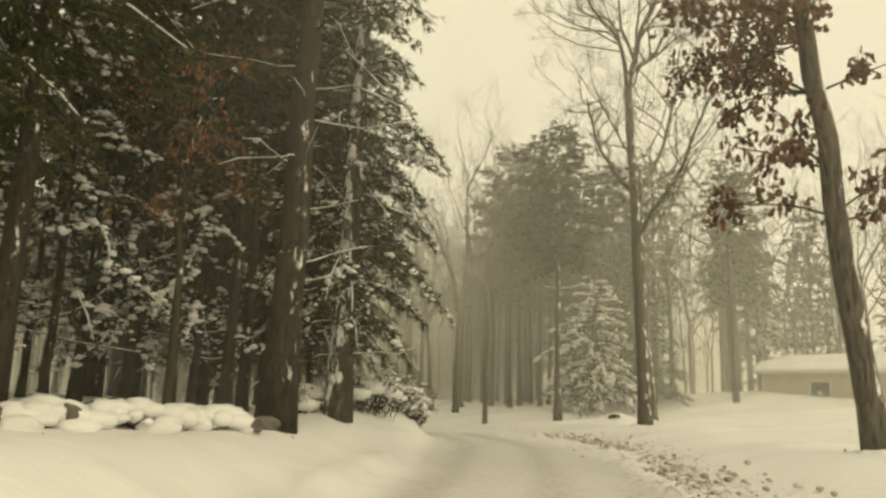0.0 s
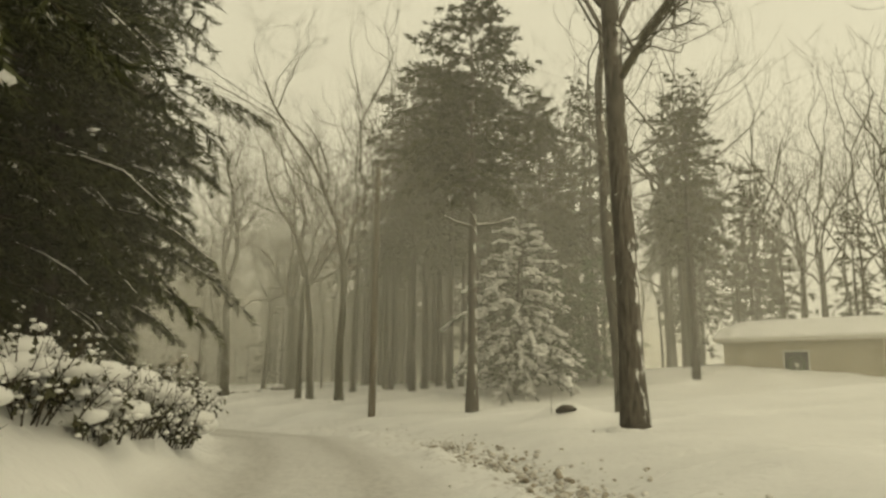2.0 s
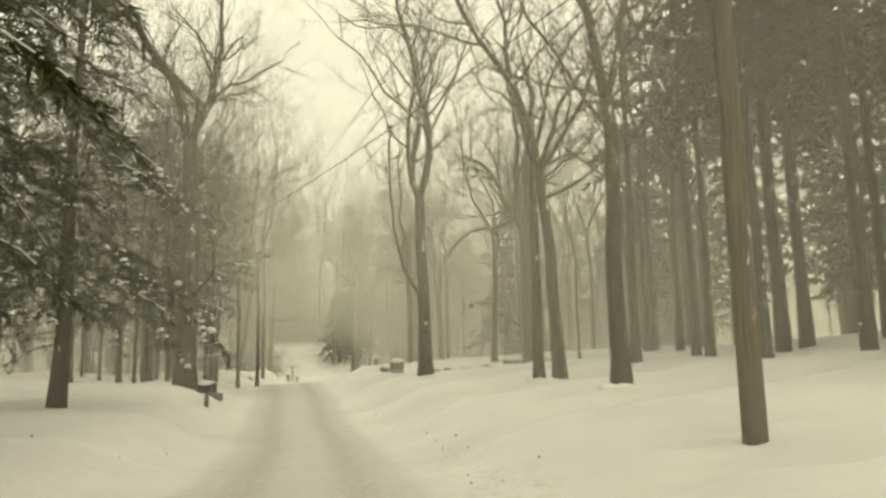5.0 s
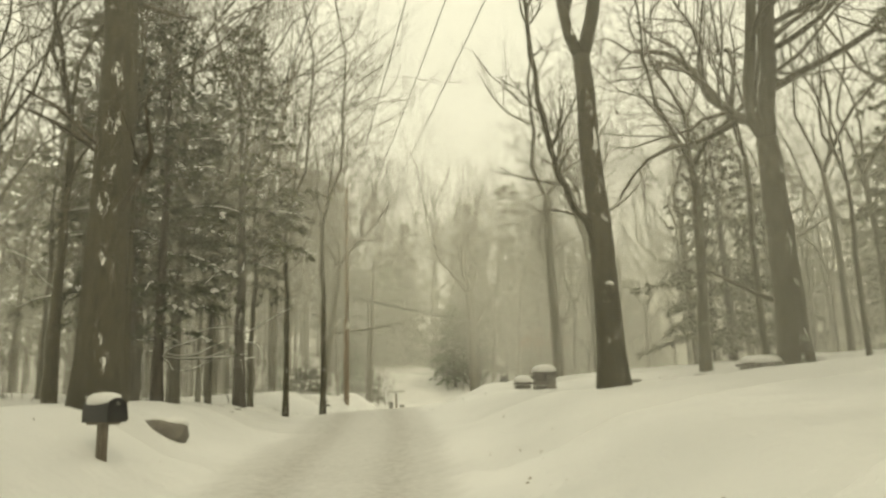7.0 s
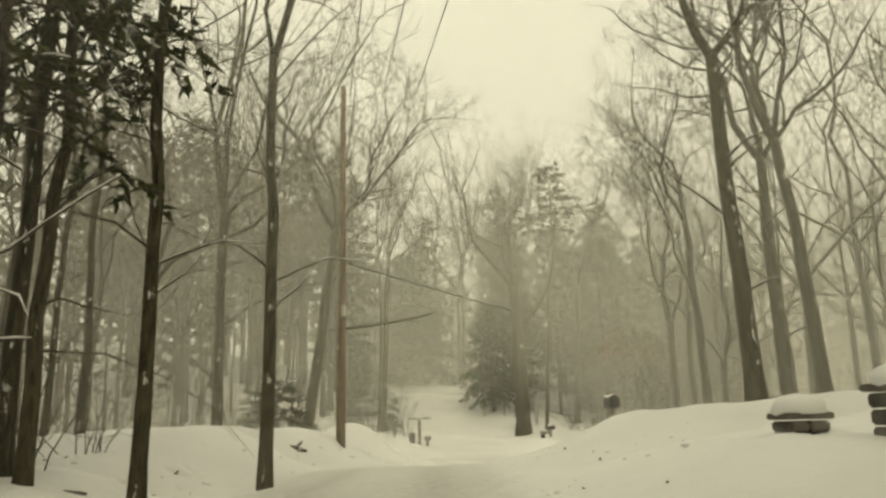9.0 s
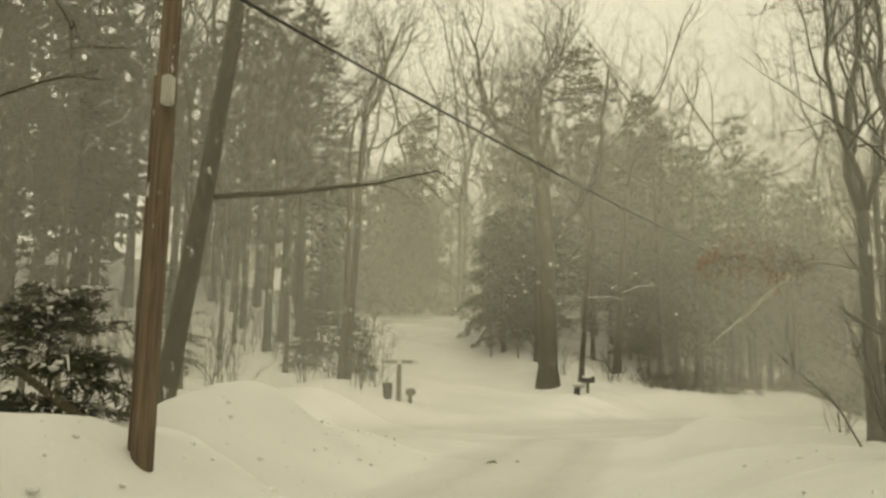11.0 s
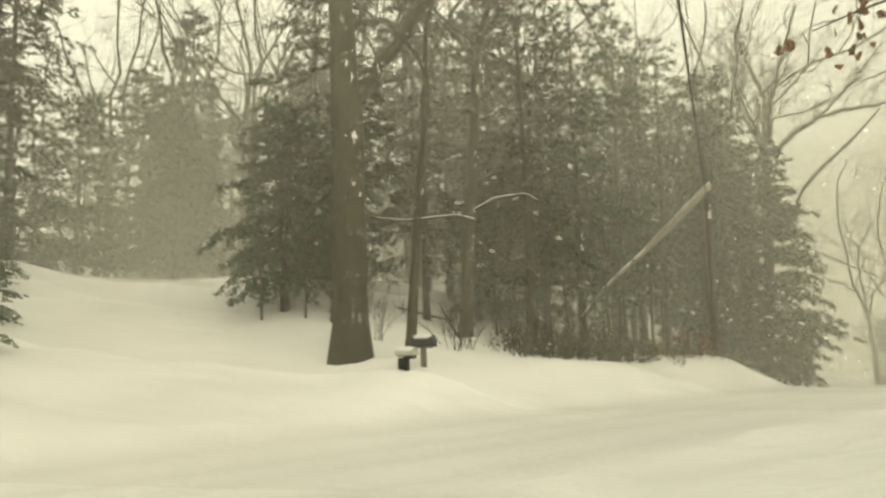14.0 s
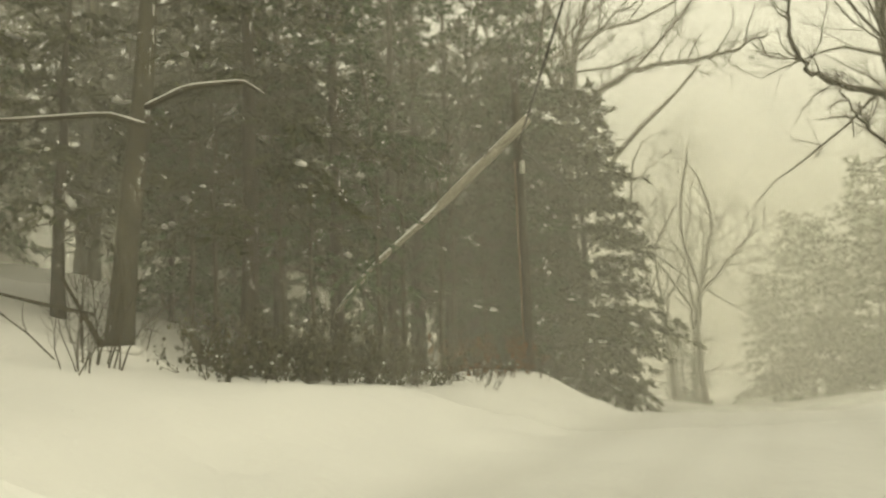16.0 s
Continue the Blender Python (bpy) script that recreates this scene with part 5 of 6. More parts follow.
road_sign(on_ground(-20.15, 98.2), 18)
bin_root = thing("rubbish_bin", on_ground(-20.5, 98.1), "small dark bin half buried beside the sign", "bin", turn=18)
bm = bmesh.new()
bmesh.ops.create_cone(bm, cap_ends=True, segments=16, radius1=0.13, radius2=0.16, depth=0.6)
bmesh.ops.translate(bm, vec=(0, 0, 0.1), verts=bm.verts)
part("body", bm, MAT_BIN, bin_root)
bm = bmesh.new()
bmesh.ops.create_cone(bm, cap_ends=True, segments=16, radius1=0.175, radius2=0.14, depth=0.05)
bmesh.ops.translate(bm, vec=(0, 0, 0.42), verts=bm.verts)
part("lid", bm, MAT_BIN, bin_root)

# ---------------------------------------------------------------- the low building
def shed():
    ax, ay, bx, by = 23.3, 49.0, 28.5, 44.1
    L, D, H, PITCH = math.hypot(bx - ax, by - ay), 5.5, 2.3, 0.15
    turn = math.degrees(math.atan2(by - ay, bx - ax))
    root = thing("outbuilding", ((ax + bx) / 2, (ay + by) / 2, 1.75), "low tan outbuilding with a thick slab of snow on its roof", "building", turn=turn)
    # local x along the front, y to the back
    win = (-0.75, 0.45, 1.15, 1.2)  # left, sill, width, height
    front = bmesh.new()
    for x0, x1, z0, z1 in ((-L / 2, win[0], -0.6, H), (win[0] + win[2], L / 2, -0.6, H), (win[0], win[0] + win[2], -0.6, win[1]), (win[0], win[0] + win[2], win[1] + win[3], H)):
        b = bmesh.ops.create_cube(front, size=1)["verts"]
        bmesh.ops.scale(front, vec=(x1 - x0, 0.25, z1 - z0), verts=b)
        bmesh.ops.translate(front, vec=((x0 + x1) / 2, 0, (z0 + z1) / 2), verts=b)
    part("front_wall", front, MAT_STUCCO, root)
    for x in (-L / 2 + 0.125, L / 2 - 0.125):
        gable = bmesh.new()
        rows = [[gable.verts.new((x + dx, y, z)) for y, z in ((0.13, -0.6), (D - 0.13, -0.6), (D - 0.13, H + PITCH * D - 0.02), (0.13, H + PITCH * 0.13 - 0.02))] for dx in (-0.12, 0.12)]
        gable.faces.new(rows[0])
        gable.faces.new(list(reversed(rows[1])))
        for i in range(4):
            gable.faces.new((rows[0][i], rows[1][i], rows[1][(i + 1) % 4], rows[0][(i + 1) % 4]))
        bmesh.ops.recalc_face_normals(gable, faces=gable.faces)
        part("side_wall", gable, MAT_STUCCO, root)
    part("back_wall", block(L, 0.25, H + 0.6 + PITCH * D, (0, D, -0.6), 0, 0), MAT_STUCCO, root)
    part("roof", block(L + 0.7, (D + 1.3) * 1.01, 0.16, (0, D / 2, H - 0.03 + PITCH * (D / 2)), 0, 0.02, (math.degrees(math.atan(PITCH)), 0)), MAT_TRIM, root)
    part("fascia", block(L + 0.72, 0.05, 0.2, (0, -0.55, H - 0.16), 0, 0.008), MAT_TRIM, root)
    s = Shape(12)
    xs, ys = np.linspace(-L / 2 - 0.36, L / 2 + 0.36, 40), np.linspace(-0.62, D + 0.6, 18)
    X, Y = np.meshgrid(xs, ys)
    rim = np.minimum(ease(0, 0.35, X - xs[0]), ease(0, 0.35, xs[-1] - X)) * np.minimum(ease(0, 0.3, Y - ys[0]), ease(0, 0.3, ys[-1] - Y))
    Z = H + 0.05 + PITCH * Y + 0.6 * (0.3 + 0.7 * rim ** 0.5) + 0.03 * lumps(X, Y, 1.7, 8)
    low = H + 0.05 + PITCH * Y
    ny, nx = X.shape
    i, j = np.meshgrid(np.arange(ny - 1), np.arange(nx - 1), indexing="ij")
    q = (i * nx + j).ravel()
    top = np.concatenate([np.stack([q, q + 1, q + nx + 1], 1), np.stack([q, q + nx + 1, q + nx], 1)])
    s.add(np.stack([X, Y, Z], -1), top)
    edge = [(0, j) for j in range(nx)] + [(i, nx - 1) for i in range(1, ny)] + [(ny - 1, j) for j in range(nx - 2, -1, -1)] + [(i, 0) for i in range(ny - 2, 0, -1)]
    up = np.array([(X[e], Y[e], Z[e]) for e in edge])
    dn = np.array([(X[e], Y[e], low[e]) for e in edge])
    n = len(edge)
    k = np.arange(n)
    s.add(np.concatenate([up, dn]), np.concatenate([np.stack([k, k + n, (k + 1) % n], 1), np.stack([(k + 1) % n, k + n, (k + 1) % n + n], 1)]))
    part("snow", s, MAT_SNOW, root)
    w = part("window", block(win[2], 0.05, win[3], (win[0] + win[2] / 2, 0.02, win[1]), 0, 0), MAT_GLASS, root, "dark window with a wreath hung in it")
    for x, z, sx, sz in ((win[0] - 0.03, win[1] - 0.05, 0.07, win[3] + 0.1), (win[0] + win[2] - 0.04, win[1] - 0.05, 0.07, win[3] + 0.1),
                         (win[0], win[1] - 0.05, win[2], 0.07), (win[0], win[1] + win[3] - 0.02, win[2], 0.07)):
        part("frame", block(sx, 0.1, sz, (x + sx / 2, -0.11, z), 0, 0.008), MAT_TRIM, w)
    wr = Shape(14)
    a = np.linspace(0, 2 * np.pi, 25)
    cx, cz = win[0] + win[2] / 2, win[1] + win[3] / 2
    wr.tube(np.stack([cx + 0.34 * np.cos(a), np.full(25, -0.16), cz + 0.34 * np.sin(a)], 1), 0.07 + 0.012 * np.sin(a * 9), 7)
    part("wreath", wr, MAT_GREEN, w, "round evergreen wreath")
    bow = Shape(15)
    bow.blobs([(cx + 0.06, -0.2, cz - 0.05), (cx - 0.06, -0.2, cz - 0.02), (cx + 0.02, -0.2, cz - 0.16)], [[0.09, 0.03, 0.06], [0.07, 0.03, 0.05], [0.05, 0.03, 0.11]], 0.1)
    part("bow", bow, MAT_SIGN, w, "pale bow")
    return root


shed()


# ---------------------------------------------------------------- stones and walls
def stone(parent, at, size, seed, snowy=True, name="stone"):
    s = Shape(seed)
    v = ROUND_V * (1 + 0.1 * s.rng.randn(len(ROUND_V), 1))
    v = np.sign(v) * np.abs(v) ** 0.8 * np.array(size)
    s.add(v + np.array(at), ROUND_F)
    ob = part(name, s, MAT_STONE, parent, smooth=False)
    if snowy:
        off = s.rng.uniform(-0.35, 0.35, 2) * size[0]
        part("snow", snow_cap(size[0] * 2.3, size[1] * 2.3, size[2] * 1.5, (at[0] + off[0], at[1] + off[1] + 0.12, at[2] - size[2] * 0.25), seed + 1), MAT_SNOW, ob)
    return ob


def stone_wall(name, a, b, n, seed, label, big=0.3, wide=0.7, sink=0.05, bank=0):
    r = random.Random(seed)
    mx, my = (a[0] + b[0]) / 2, (a[1] + b[1]) / 2
    z = ground_z(mx, my)
    root = thing(name, (mx, my, z), label, "stone wall")
    for k in range(n):
        f = (k + r.uniform(0.1, 0.9)) / n
        x, y = a[0] + f * (b[0] - a[0]) + r.uniform(-wide, wide), a[1] + f * (b[1] - a[1]) + r.uniform(-wide, wide)
        s = big * r.uniform(0.55, 1.25)
        stone(root, (x - mx, y - my, ground_z(x, y) - z - s * sink), (s * r.uniform(0.9, 1.4), s * r.uniform(0.9, 1.4), s * r.uniform(0.6, 0.9)), seed * 50 + k, not bank)
    if bank:
        lump, at, size = Shape(seed + 70), [], []
        for k in range(bank):
            f, side = r.random(), r.uniform(-1, 1)
            x, y = a[0] + f * (b[0] - a[0]) - 0.75 * side * wide, a[1] + f * (b[1] - a[1]) + 0.66 * side * wide - 0.04
            w = r.uniform(0.07, 0.22)
            at.append((x - mx, y - my, ground_z(x, y) - z + 0.16 * (1 - abs(side)) + r.uniform(-0.06, 0.1)))
            size.append((w * r.uniform(0.9, 1.5), w * r.uniform(0.9, 1.4), w * r.uniform(0.55, 0.85)))
        lump.blobs(at, size, 0.1)
        part("snow", lump, MAT_SNOW, root)
    return root


stone_wall("stone_wall", (-6.0, 9.6), (-2.9, 13.5), 30, 3, "tumbled field-stone wall heaped with snow", 0.125, 0.42, -0.8, 190)
stone_wall("stone_wall", (-2.4, 18.6), (-1.0, 24.2), 12, 4, "low stones under snow and brush", 0.26, 0.5)
stone_wall("stone_wall", (-1.1, 29.4), (-0.9, 31.0), 4, 7, "few stones capped with snow beside the road", 0.26, 0.2, -0.2)
stone_wall("stone_wall", (-11.9, 63.4), (-14.2, 72.5), 15, 5, "broken line of boulders humped with snow", 0.24, 0.4, 0.85)
rock = thing("boulder", on_ground(-9.08, 58.05), "dark boulder jutting from the snow", "boulder")
stone(rock, (0, 0, -0.12), (0.42, 0.36, 0.27), 900, False)
part("snow", snow_cap(0.6, 0.52, 0.16, (0.04, 0.08, 0.05), 904), MAT_SNOW, rock)
stone_wall("stone_wall", (-3.6, 67.0), (0.0, 71.0), 5, 6, "few snow-capped stones on the rise", 0.22, 0.4)
stump = thing("yard_mound", on_ground(7.3, 28.2, 0.0), "dark stub of wood poking from a mound of snow", "stump")
lg = Shape(33)
lg.tube([(-0.2, 0, 0.06), (-0.05, 0.02, 0.11), (0.1, 0, 0.12), (0.24, 0.06, 0.1)], [0.05, 0.085, 0.07, 0.03], 8)
lg.tube([(-0.3, 0.05, 0.0), (-0.3, 0.05, 0.42)], [0.008, 0.006], 4)
part("log", lg, MAT_PINEBARK, stump)


def pillar(place, w, courses, label, turn, seed):
    r = random.Random(seed)
    root = thing("stone_pillar", place, label, "pillar", "gate pillars", turn=turn)
    z = -0.15
    for c in range(courses):
        h = r.uniform(0.11, 0.16)
        cut = r.uniform(-0.12, 0.12) * w
        for x0, x1 in ((-w / 2, cut), (cut, w / 2)):
            part("stone", block(x1 - x0 - 0.02, w * r.uniform(0.92, 1.0), h - 0.015, ((x0 + x1) / 2, 0, z), r.uniform(-3, 3), 0.02), MAT_STONE, root)
        z += h
    part("capstone", block(w * 1.12, w * 1.12, 0.07, (0, 0, z), 0, 0.015), MAT_STONE, root)
    part("snow", snow_cap(w * 1.2, w * 1.2, 0.2, (0, 0, z + 0.07), seed), MAT_SNOW, root)
    return root


pillar(on_ground(-5.0, 69.3), 0.6, 4, "square field-stone pillar with a dome of snow", 20, 61)
pillar(on_ground(-5.85, 70.5), 0.45, 2, "low field-stone pillar with a dome of snow", 20, 62)
pillar(on_ground(0.55, 68.3), 0.85, 3, "broad low field-stone pillar with a dome of snow", 10, 63)
pillar(on_ground(1.9, 69.6), 0.7, 2, "low field-stone pillar with a dome of snow", 10, 64)

# ---------------------------------------------------------------- fallen wood and hanging limbs
def fallen(name, pts, radii, label, mat=None, snow=True):
    p = np.array(pts, float)
    root = thing(name, tuple(p[0]), label, "log")
    t = np.linspace(0, len(p) - 1, 14)
    line = np.stack([np.interp(t, np.arange(len(p)), p[:, c]) for c in range(3)], 1) - p[0]
    rr = np.interp(t, np.arange(len(p)), radii)
    s = Shape(len(name))
    s.tube(line, rr, 8)
    part("wood", s, mat or MAT_BARK, root)
    if snow:
        c = Shape(3)
        c.tube(line + np.array([0, 0, 1]) * (rr * 0.8)[:, None], np.minimum(rr * 0.75, 0.05) * np.random.RandomState(5).uniform(0.7, 1.1, 14), 6)
        part("snow", c, MAT_SNOW, root)
    return root


fallen("leaning_log", [(-10.7, 113.5, 1.7), (-10.0, 113.6, 2.55), (-8.6, 113.9, 3.75), (-8.4, 113.9, 3.95), (-6.31, 114.3, 5.93)], [0.04, 0.05, 0.065, 0.1, 0.115], "broken pale log leaning in the thicket, topped with snow", mat=MAT_DEADWOOD)
fallen("fallen_branch", [(-17.95, 80.85, 1.62), (-16.92, 80.6, 1.22), (-16.1, 80.36, 0.8)], [0.04, 0.05, 0.055], "broken branch leaning against the pole", snow=False)
fallen("hanging_limb", [(-2.1, 120.75, 5.0), (-1.28, 120.67, 6.14), (-0.93, 120.47, 6.93), (-0.18, 120.26, 7.73), (0.98, 120.01, 8.79), (1.99, 119.82, 9.9)], [0.04, 0.085, 0.085, 0.08, 0.06, 0.04], "broken limb hanging from a bare tree", snow=False)
fallen("snowy_limb", [(-13.9, 111.1, 4.8), (-13.28, 110.9, 5.09), (-12.42, 110.67, 5.15), (-12.1, 110.6, 4.93)], [0.05, 0.045, 0.035, 0.015], "broken limb covered with snow")
fallen("snowy_limb", [(-17.0, 111.7, 4.79), (-16.04, 111.48, 4.62), (-14.44, 111.06, 4.66), (-13.9, 111.0, 4.49)], [0.02, 0.03, 0.04, 0.04], "broken limb covered with snow")
fallen("fallen_branch", [(-4.75, 11.45, ground_z(-4.75, 11.45) + 0.22), (-4.5, 11.5, ground_z(-4.5, 11.5) + 0.3), (-4.2, 11.55, ground_z(-4.2, 11.55) + 0.36)], [0.014, 0.012, 0.008], "dark stick lying on the snowy stone wall", snow=False)
fallen("fallen_branch", [(-16.3, 111.6, 2.06), (-15.4, 111.4, 1.8), (-14.6, 111.3, 1.6)], [0.02, 0.03, 0.03], "thin fallen branch on the snow", snow=False)
fallen("fallen_branch", [(-15.06, 111.26, 2.18), (-14.75, 111.25, 1.6), (-14.4, 111.25, 1.0)], [0.02, 0.035, 0.05], "thin fallen branch on the snow", snow=False)
for z, a, ln in ((6.35, 200, 1.3), (6.4, 10, 1.6)):
    c, s = math.cos(radians(a)), math.sin(radians(a))
    g = ground_z(7.65, 38.5)
    fallen("snowy_limb", [(7.65, 38.4, g + z), (7.65 + c * ln * 0.5, 38.4 + s * ln * 0.2, g + z + 0.12), (7.65 + c * ln, 38.4 + s * ln * 0.3, g + z + 0.4)], [0.06, 0.045, 0.02], "short snow-covered limb on a pine trunk")
snag = thing("broken_snag", on_ground(-7.9, 89.9), "broken stump of a sapling with a snowy stub", "stump")
sg = Shape(44)
sg.tube([(0.35, 0.3, -0.2), (0.3, 0.25, 1.2), (0.2, 0.2, 2.2)], [0.07, 0.06, 0.045], 7)
sg.tube([(0.22, 0.2, 2.0), (-0.2, 0.1, 2.25), (-0.5, 0.0, 2.5)], [0.045, 0.04, 0.02], 6)
part("wood", sg, MAT_BARK, snag)
dead = thing("dead_wood", on_ground(-15.6, 77.1), "dark dead wood lying in the snow", "log")
dw = Shape(45)
dw.tube([(-0.45, 0, -0.12), (0.0, 0.05, -0.03), (0.4, 0.0, -0.1)], [0.03, 0.07, 0.03], 8)
dw.tube([(0.1, 0, -0.06), (0.2, 0.06, 0.06), (0.24, 0.1, 0.12)], [0.035, 0.03, 0.02], 7)
part("wood", dw, MAT_PINEBARK, dead)
for x, y, a, k in ((-14.75, 89.2, 10, 0.24), (-14.3, 89.45, 60, 0.15)):
    copy_thing(dead, pose(x, y, ground_z(x, y) + 0.02, 0, 0, a) @ Matrix.Scale(k, 4))

# an oak beyond the right corner holds rusty leaves out over the junction
corner_oak = bare_tree("oak_tree", on_ground(-4.6, 99.0), 12, 0.17, 4.2, 121, "bare oak with a last spray of rusty leaves", leaders=3, depth=3, low=2, spread=40)
side_limb(corner_oak, [(-4.6, 98.9, 3.7), (-6.2, 97.9, 4.35), (-7.6, 97.1, 4.5), (-8.8, 96.5, 4.3)], 0.06, 0.02, 310, 8, 0.8)
foot = ground_z(-4.6, 99.0)
rusty = [((-2.9 - 0.22 * k, -2.1 - 0.12 * k, 4.3 - foot + 0.12 * (k % 4)), (-1, -0.32 + 0.18 * (k % 3), (0.25, -0.22, 0.0, 0.4)[k % 4]), 1.6 - 0.1 * (k % 5)) for k in range(11)]
leaf_sprays(corner_oak, rusty, 122, MAT_RUST, 95, 0.13)

# ---------------------------------------------------------------- brush
snowy_bush = [shrub("snowy_brush", on_ground(x, y), s, 46, h, sp, "brush bent under clumps of wet snow", snow=0.85, group="brush by the bend", fine=8, leaves=MAT_DULL)
              for x, y, s, h, sp in ((-1.1, 18.7, 201, 1.0, 0.9), (-0.7, 20.4, 202, 1.0, 0.9), (-0.25, 22.8, 203, 1.0, 0.8), (-0.1, 24.4, 204, 0.9, 0.8), (-2.4, 17.4, 205, 0.7, 0.9), (-0.35, 21.2, 206, 0.6, 0.7), (-0.2, 25.8, 207, 0.7, 0.7), (-0.75, 30.7, 208, 0.6, 0.5))]
POOL_S = [shrub("brush", on_ground(-23.6, 100.2), 211, 9, 1.9, 0.7, "thin leafless brush standing in snow", group="brush by the junction"),
          shrub("brush", on_ground(-12.2, 110.9), 212, 7, 1.5, 0.6, "thin leafless brush standing in snow", group="brush by the junction"),
          shrub("brush", on_ground(-9.8, 112.4), 213, 16, 0.9, 0.8, "low leafless brush standing in snow", snow=0.15, group="brush by the junction"),
          shrub("brush", on_ground(-22.0, 79.5), 214, 6, 2.6, 0.6, "tall thin saplings standing in snow", group="brush by the junction", fine=8)]
for n, box, pools in ((14, (-28, -21, 96, 105), (0, 3)), (16, (-13.5, -3.5, 111.5, 115.5), (1, 2)), (14, (-27, -19.5, 76, 90), (0, 2, 3)), (12, (-9, -4, 84, 97), (0, 3)), (8, (-19, -12, 62, 74), (0, 3)),
                      (10, (-20, -14, 108, 113), (1, 0)), (34, (-37, -22.5, 92, 113), (0, 3, 3)), (16, (-36, -26, 78, 94), (0, 3))):
    for _ in range(n):
        x, y = rng.uniform(box[0], box[1]), rng.uniform(box[2], box[3])
        if min(abs(float(nearest(line, np.array(x), np.array(y))[0])) for line in (MAIN, CROSS, HILL)) > 3.6:
            again(POOL_S[rng.choice(pools)], x, y, rng.uniform(0, 360), rng.uniform(0.7, 1.2), 0.0)
thicket = [shrub("brush", on_ground(x, y), s, 22, h * 0.8, 0.9, "low dark leafy thicket flecked with snow", snow=0.03, leaves=MAT_DULL, group="thicket by the junction", fine=9)
           for x, y, s, h in ((-12.6, 110.2, 241, 1.3), (-11.8, 110.4, 242, 1.2), (-11.0, 110.9, 243, 1.4), (-10.3, 111.4, 244, 1.2), (-12.9, 111.6, 245, 1.5), (-9.6, 112.0, 246, 1.1), (-11.6, 111.8, 247, 1.5))]
for k, (x, y) in enumerate(((-7.9, 113.6), (-7.2, 114.4), (-8.6, 114.0), (-6.4, 115.0))):
    shrub("rusty_shrub", on_ground(x, y), 230 + k, 10, 1.0, 0.6, "low shrub holding rust-brown leaves", leaves=MAT_RUST, group="rusty shrubs")


# ---------------------------------------------------------------- what the plough threw up, and litter on the snow
def rubble():
    r = np.random.RandomState(17)
    s, t = Shape(17), Shape(18)
    pts, bits = [], []
    while len(pts) < 1500:
        y = r.uniform(3, 30) if r.rand() < 0.93 else r.uniform(30, 60)
        x = r.uniform(-8, 8)
        d = float(nearest(MAIN, np.array(x), np.array(y))[0])
        if abs(d - 2.55) < 0.42 * abs(r.randn()) and d > 1.6:
            pts.append((x, y, ground_z(x, y) + 0.02))
    w = r.uniform(0.015, 0.06, len(pts)) * r.uniform(0.4, 1.1, len(pts)) * np.where(np.array(pts)[:, 1] > 28, 0.5, 1.0)
    s.blobs(pts, np.stack([w, w * r.uniform(0.7, 1.4, len(w)), w * 0.7], 1), 0.2, crumbs=True)
    tagged(new("snow_rubble", s.mesh("snow_rubble", MAT_GRIT)), "lumps of snow thrown up along the road", "snow", kind="stuff")
    clods, heap = Shape(19), []
    while len(heap) < 420:
        x, y = r.uniform(-21, -7), r.uniform(69, 91)
        d = float(nearest(MAIN, np.array(x), np.array(y))[0])
        if 1.7 < abs(d) < 4.2 and r.rand() < 1.3 - abs(d) / 4:
            heap.append((x, y, ground_z(x, y) + 0.01))
    w = r.uniform(0.012, 0.04, len(heap)) * r.uniform(0.4, 1.2, len(heap))
    clods.blobs(heap, np.stack([w * 1.2, w * r.uniform(0.8, 1.5, len(w)), w * 0.7], 1), 0.22, crumbs=True)
    tagged(new("snow_clods", clods.mesh("snow_clods", MAT_SNOW)), "clods of snow strewn by the plough on the banks", "snow", kind="stuff")
    while len(bits) < 130:
        y, x = r.uniform(3, 76), r.uniform(-20, 12)
        d = float(nearest(MAIN, np.array(x), np.array(y))[0])
        if (1.7 < d < 7 and y < 60) or (-5 < d < -2.2) or (1.9 < d < 3.4 and y < 30) or (y > 60 and 1.8 < abs(d) < 5):
            if d > 3.4 and r.rand() < 0.75:
                continue
            bits.append((x, y, ground_z(x, y) + 0.06))
    way = r.randn(len(bits), 3) * np.array([1, 1, 0.3])
    way *= r.uniform(0.025, 0.055, (len(bits), 1)) / np.linalg.norm(way, axis=1)[:, None]
    t.leaves(np.array(bits), way, r.uniform(0.02, 0.05, len(bits)))
    tagged(new("leaf_litter", t.mesh("leaf_litter", MAT_LEAF, False)), "dead leaves and twigs scattered on the snow", "litter", kind="stuff")


rubble()


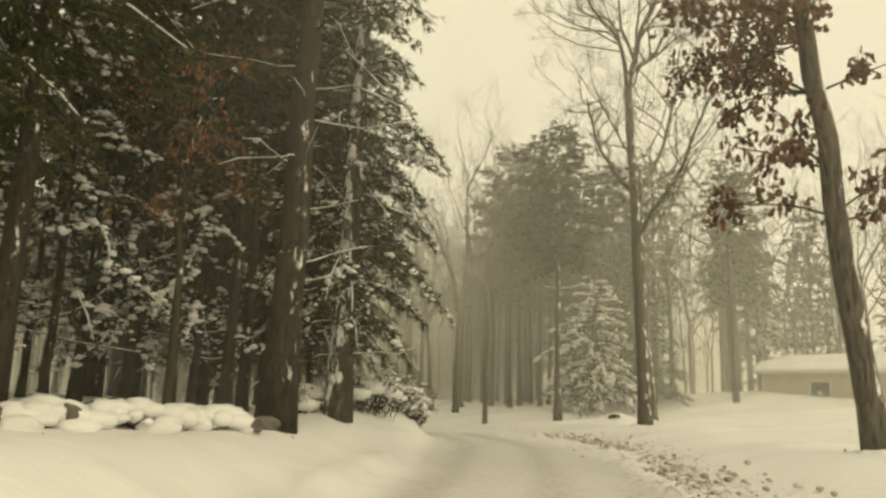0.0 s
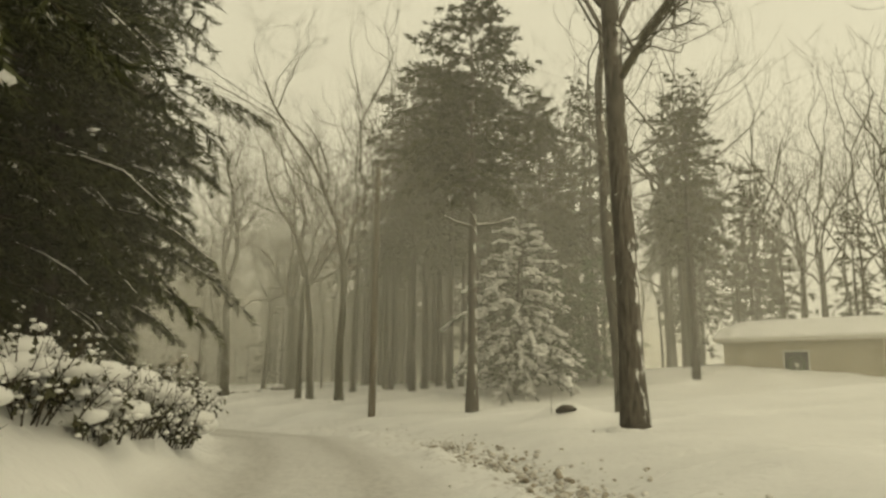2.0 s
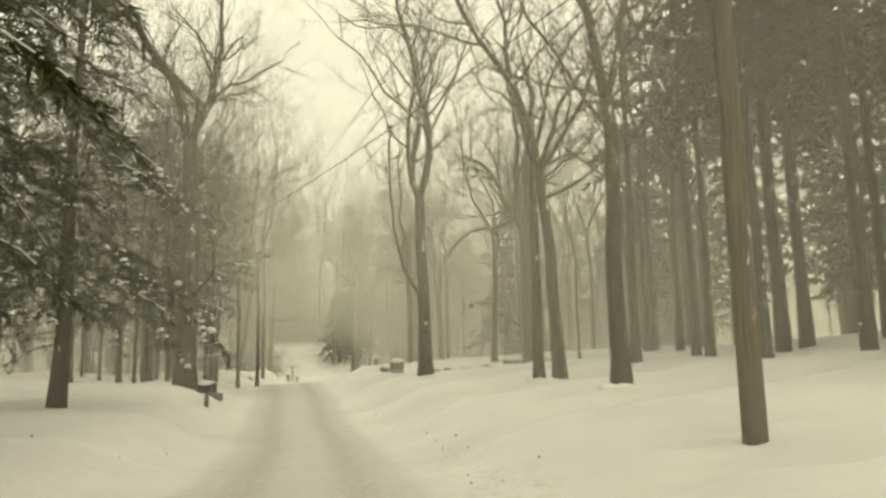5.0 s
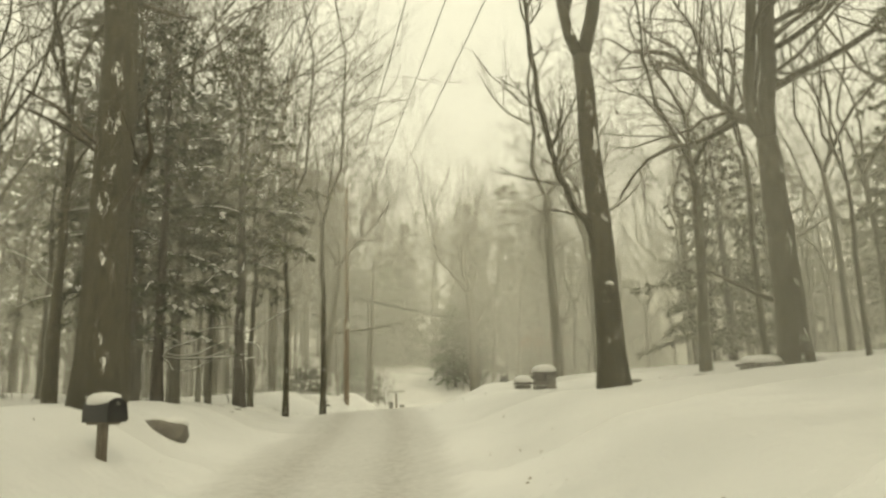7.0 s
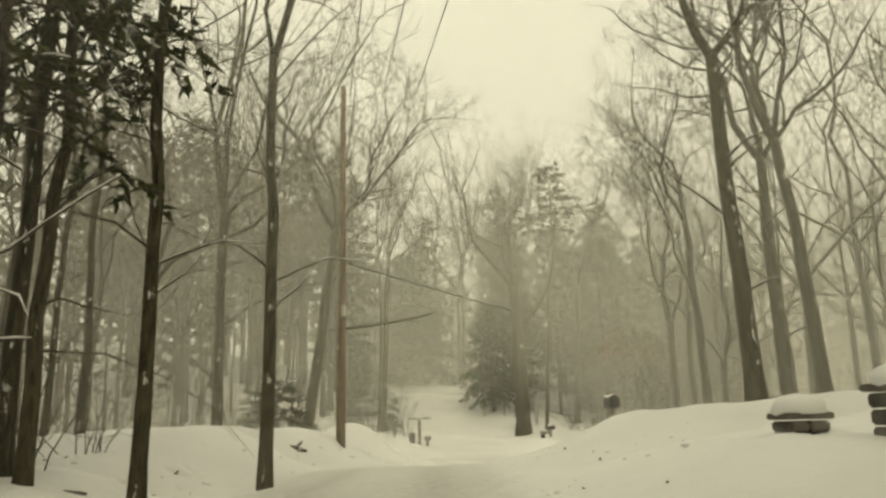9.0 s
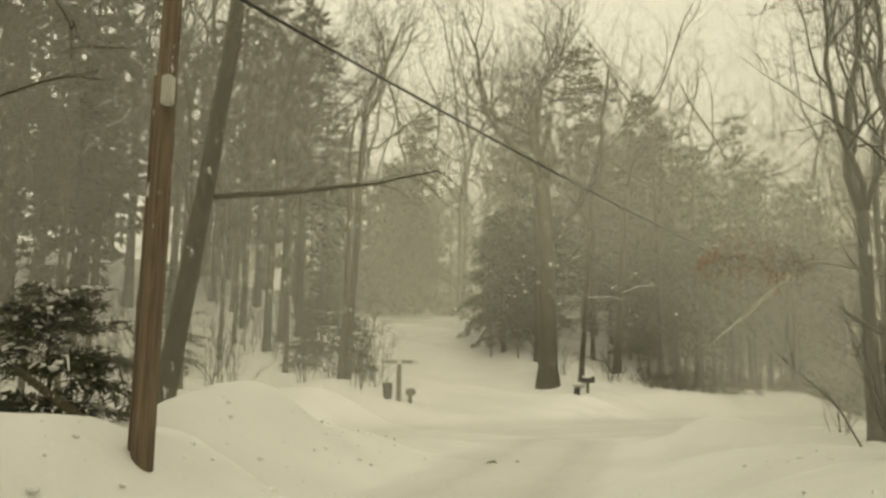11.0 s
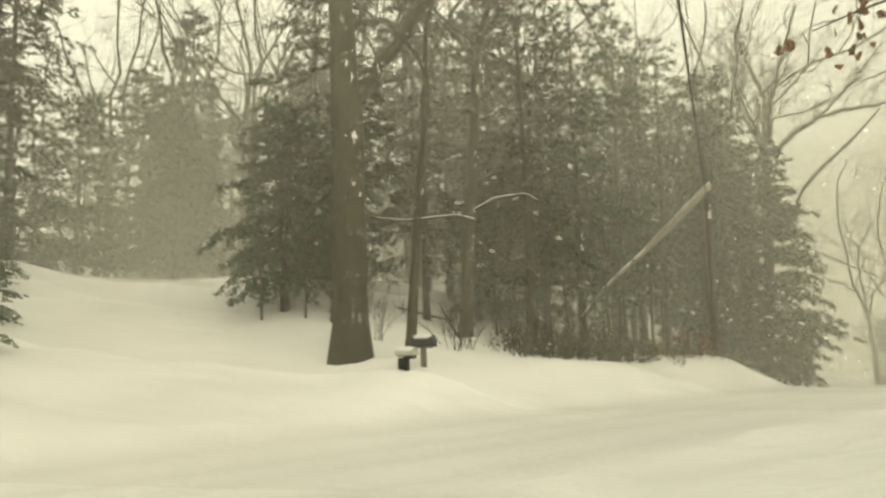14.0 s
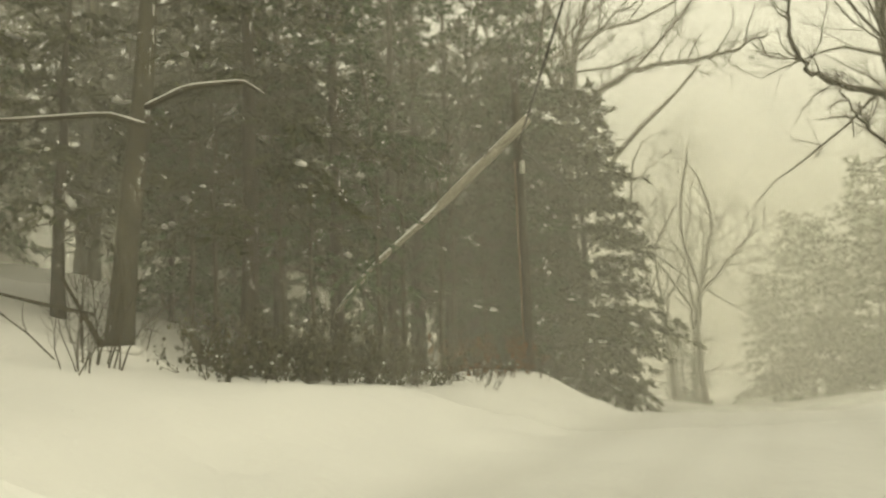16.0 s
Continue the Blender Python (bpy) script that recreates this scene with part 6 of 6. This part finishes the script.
# ---------------------------------------------------------------- haze sheets and falling snow
def haze_sheet(x, y, heading, thick, passable):
    """One see-through sheet added to imitate haze, hung across the road from wood to wood; where the road runs it thins
    out and leaves a gap.
    """
    c, s = math.cos(radians(heading)), math.sin(radians(heading))
    us = np.concatenate([np.arange(-70, -9, 4.0), np.arange(-9, 9.1, 0.6), np.arange(13, 71, 4.0)])
    zs = np.concatenate([np.arange(-1.5, 7, 0.6), np.arange(7, 31, 3.0)])
    U, Z = np.meshgrid(us, zs)
    bow = 0.004 * U ** 2
    X, Y = x + c * U - s * bow, y + s * U + c * bow
    T = thick * (1 - 0.9 * ease(6, 19, Z)) * (1 - ease(22, 30, Z))
    # less haze left of the first stretch, so the near pines there look darker
    T = T * (1 - 0.65 * (1 - ease(44, 70, y)) * (1 - ease(-4.5, -1.5, U)))
    if passable:
        d = np.hypot(U + 0.0, Z - ground_z(x, y) - 1.2)
        T = T * ease(0.95, 4.4, d)
    ny, nx = U.shape
    i, j = np.meshgrid(np.arange(ny - 1), np.arange(nx - 1), indexing="ij")
    q = (i * nx + j).ravel()
    quads = np.stack([q, q + 1, q + nx + 1, q + nx], 1)
    flat = T.ravel()
    quads = quads[flat[quads].max(1) > 0.0]
    me = bpy.data.meshes.new("haze_sheet")
    me.from_pydata(np.stack([X, Y, Z], -1).reshape(-1, 3).tolist(), [], quads.tolist())
    me.attributes.new("thickness", "FLOAT", "POINT").data.foreach_set("value", flat.astype(np.float32))
    me.polygons.foreach_set("use_smooth", np.full(len(quads), True))
    me.materials.append(MAT_HAZE)
    return tagged(new("haze_sheet", me), "thin see-through sheet added for haze across the road", "blowing snow", "veils of blowing snow", kind="stuff")


# haze sheets every 6.5 m along the drive, more opaque further on
AIR_PATH = [(e[0], e[1]) for _, e, _, _ in PATH]
along, next_at = 0.0, 6.5
for (ax, ay), (bx, by) in zip(AIR_PATH[:-1], AIR_PATH[1:]):
    n = math.hypot(bx - ax, by - ay)
    while along + n > next_at:
        f = (next_at - along) / n
        haze_sheet(ax + f * (bx - ax), ay + f * (by - ay), math.degrees(math.atan2(by - ay, bx - ax)) - 90, 0.08 + 0.065 * float(ease(8, 45, next_at)) + 0.03 * float(ease(58, 74, next_at)) - 0.01 * float(ease(84, 94, next_at)), True)
        next_at += 6.5
    along += n
for k in range(13):
    away = 104 + 6.5 * k if k < 2 else 116 + 4.2 * (k - 2)
    haze_sheet(-11 + 0.25 * (away - 104), away, -8, 0.12 if k < 2 else 0.25, False)


def falling_snow():
    """Flakes in the air, a few of them near the road."""
    r = np.random.RandomState(3)
    s = Shape(3)
    n = 60000
    x, y = r.uniform(-30, 14, n), r.uniform(2, 118, n)
    z = terrain(x, y) + 0.3 + r.rand(n) * 9
    d = np.minimum(np.abs(nearest(MAIN, x, y)[0]), np.where(x > -24, np.abs(nearest(CROSS, x, y)[0]) + 1, 99))
    ok = (np.hypot(d, np.maximum(z - terrain(x, y) - 1.5, 0)) > 3.2) & (r.rand(n) < 0.15 + 0.85 * ease(70, 100, y))
    base = np.stack([x, y, z], 1)[ok]
    way = r.randn(len(base), 3)
    way *= 0.02 * r.uniform(0.5, 1.4, (len(base), 1)) / np.linalg.norm(way, axis=1)[:, None]
    s.blades(base, way, 0.024 * r.uniform(0.6, 1.3, len(base)))
    return tagged(new("falling_snow", s.mesh("falling_snow", MAT_FLAKE, False)), "loose white flakes of falling snow", "snowfall", kind="stuff")


falling_snow()
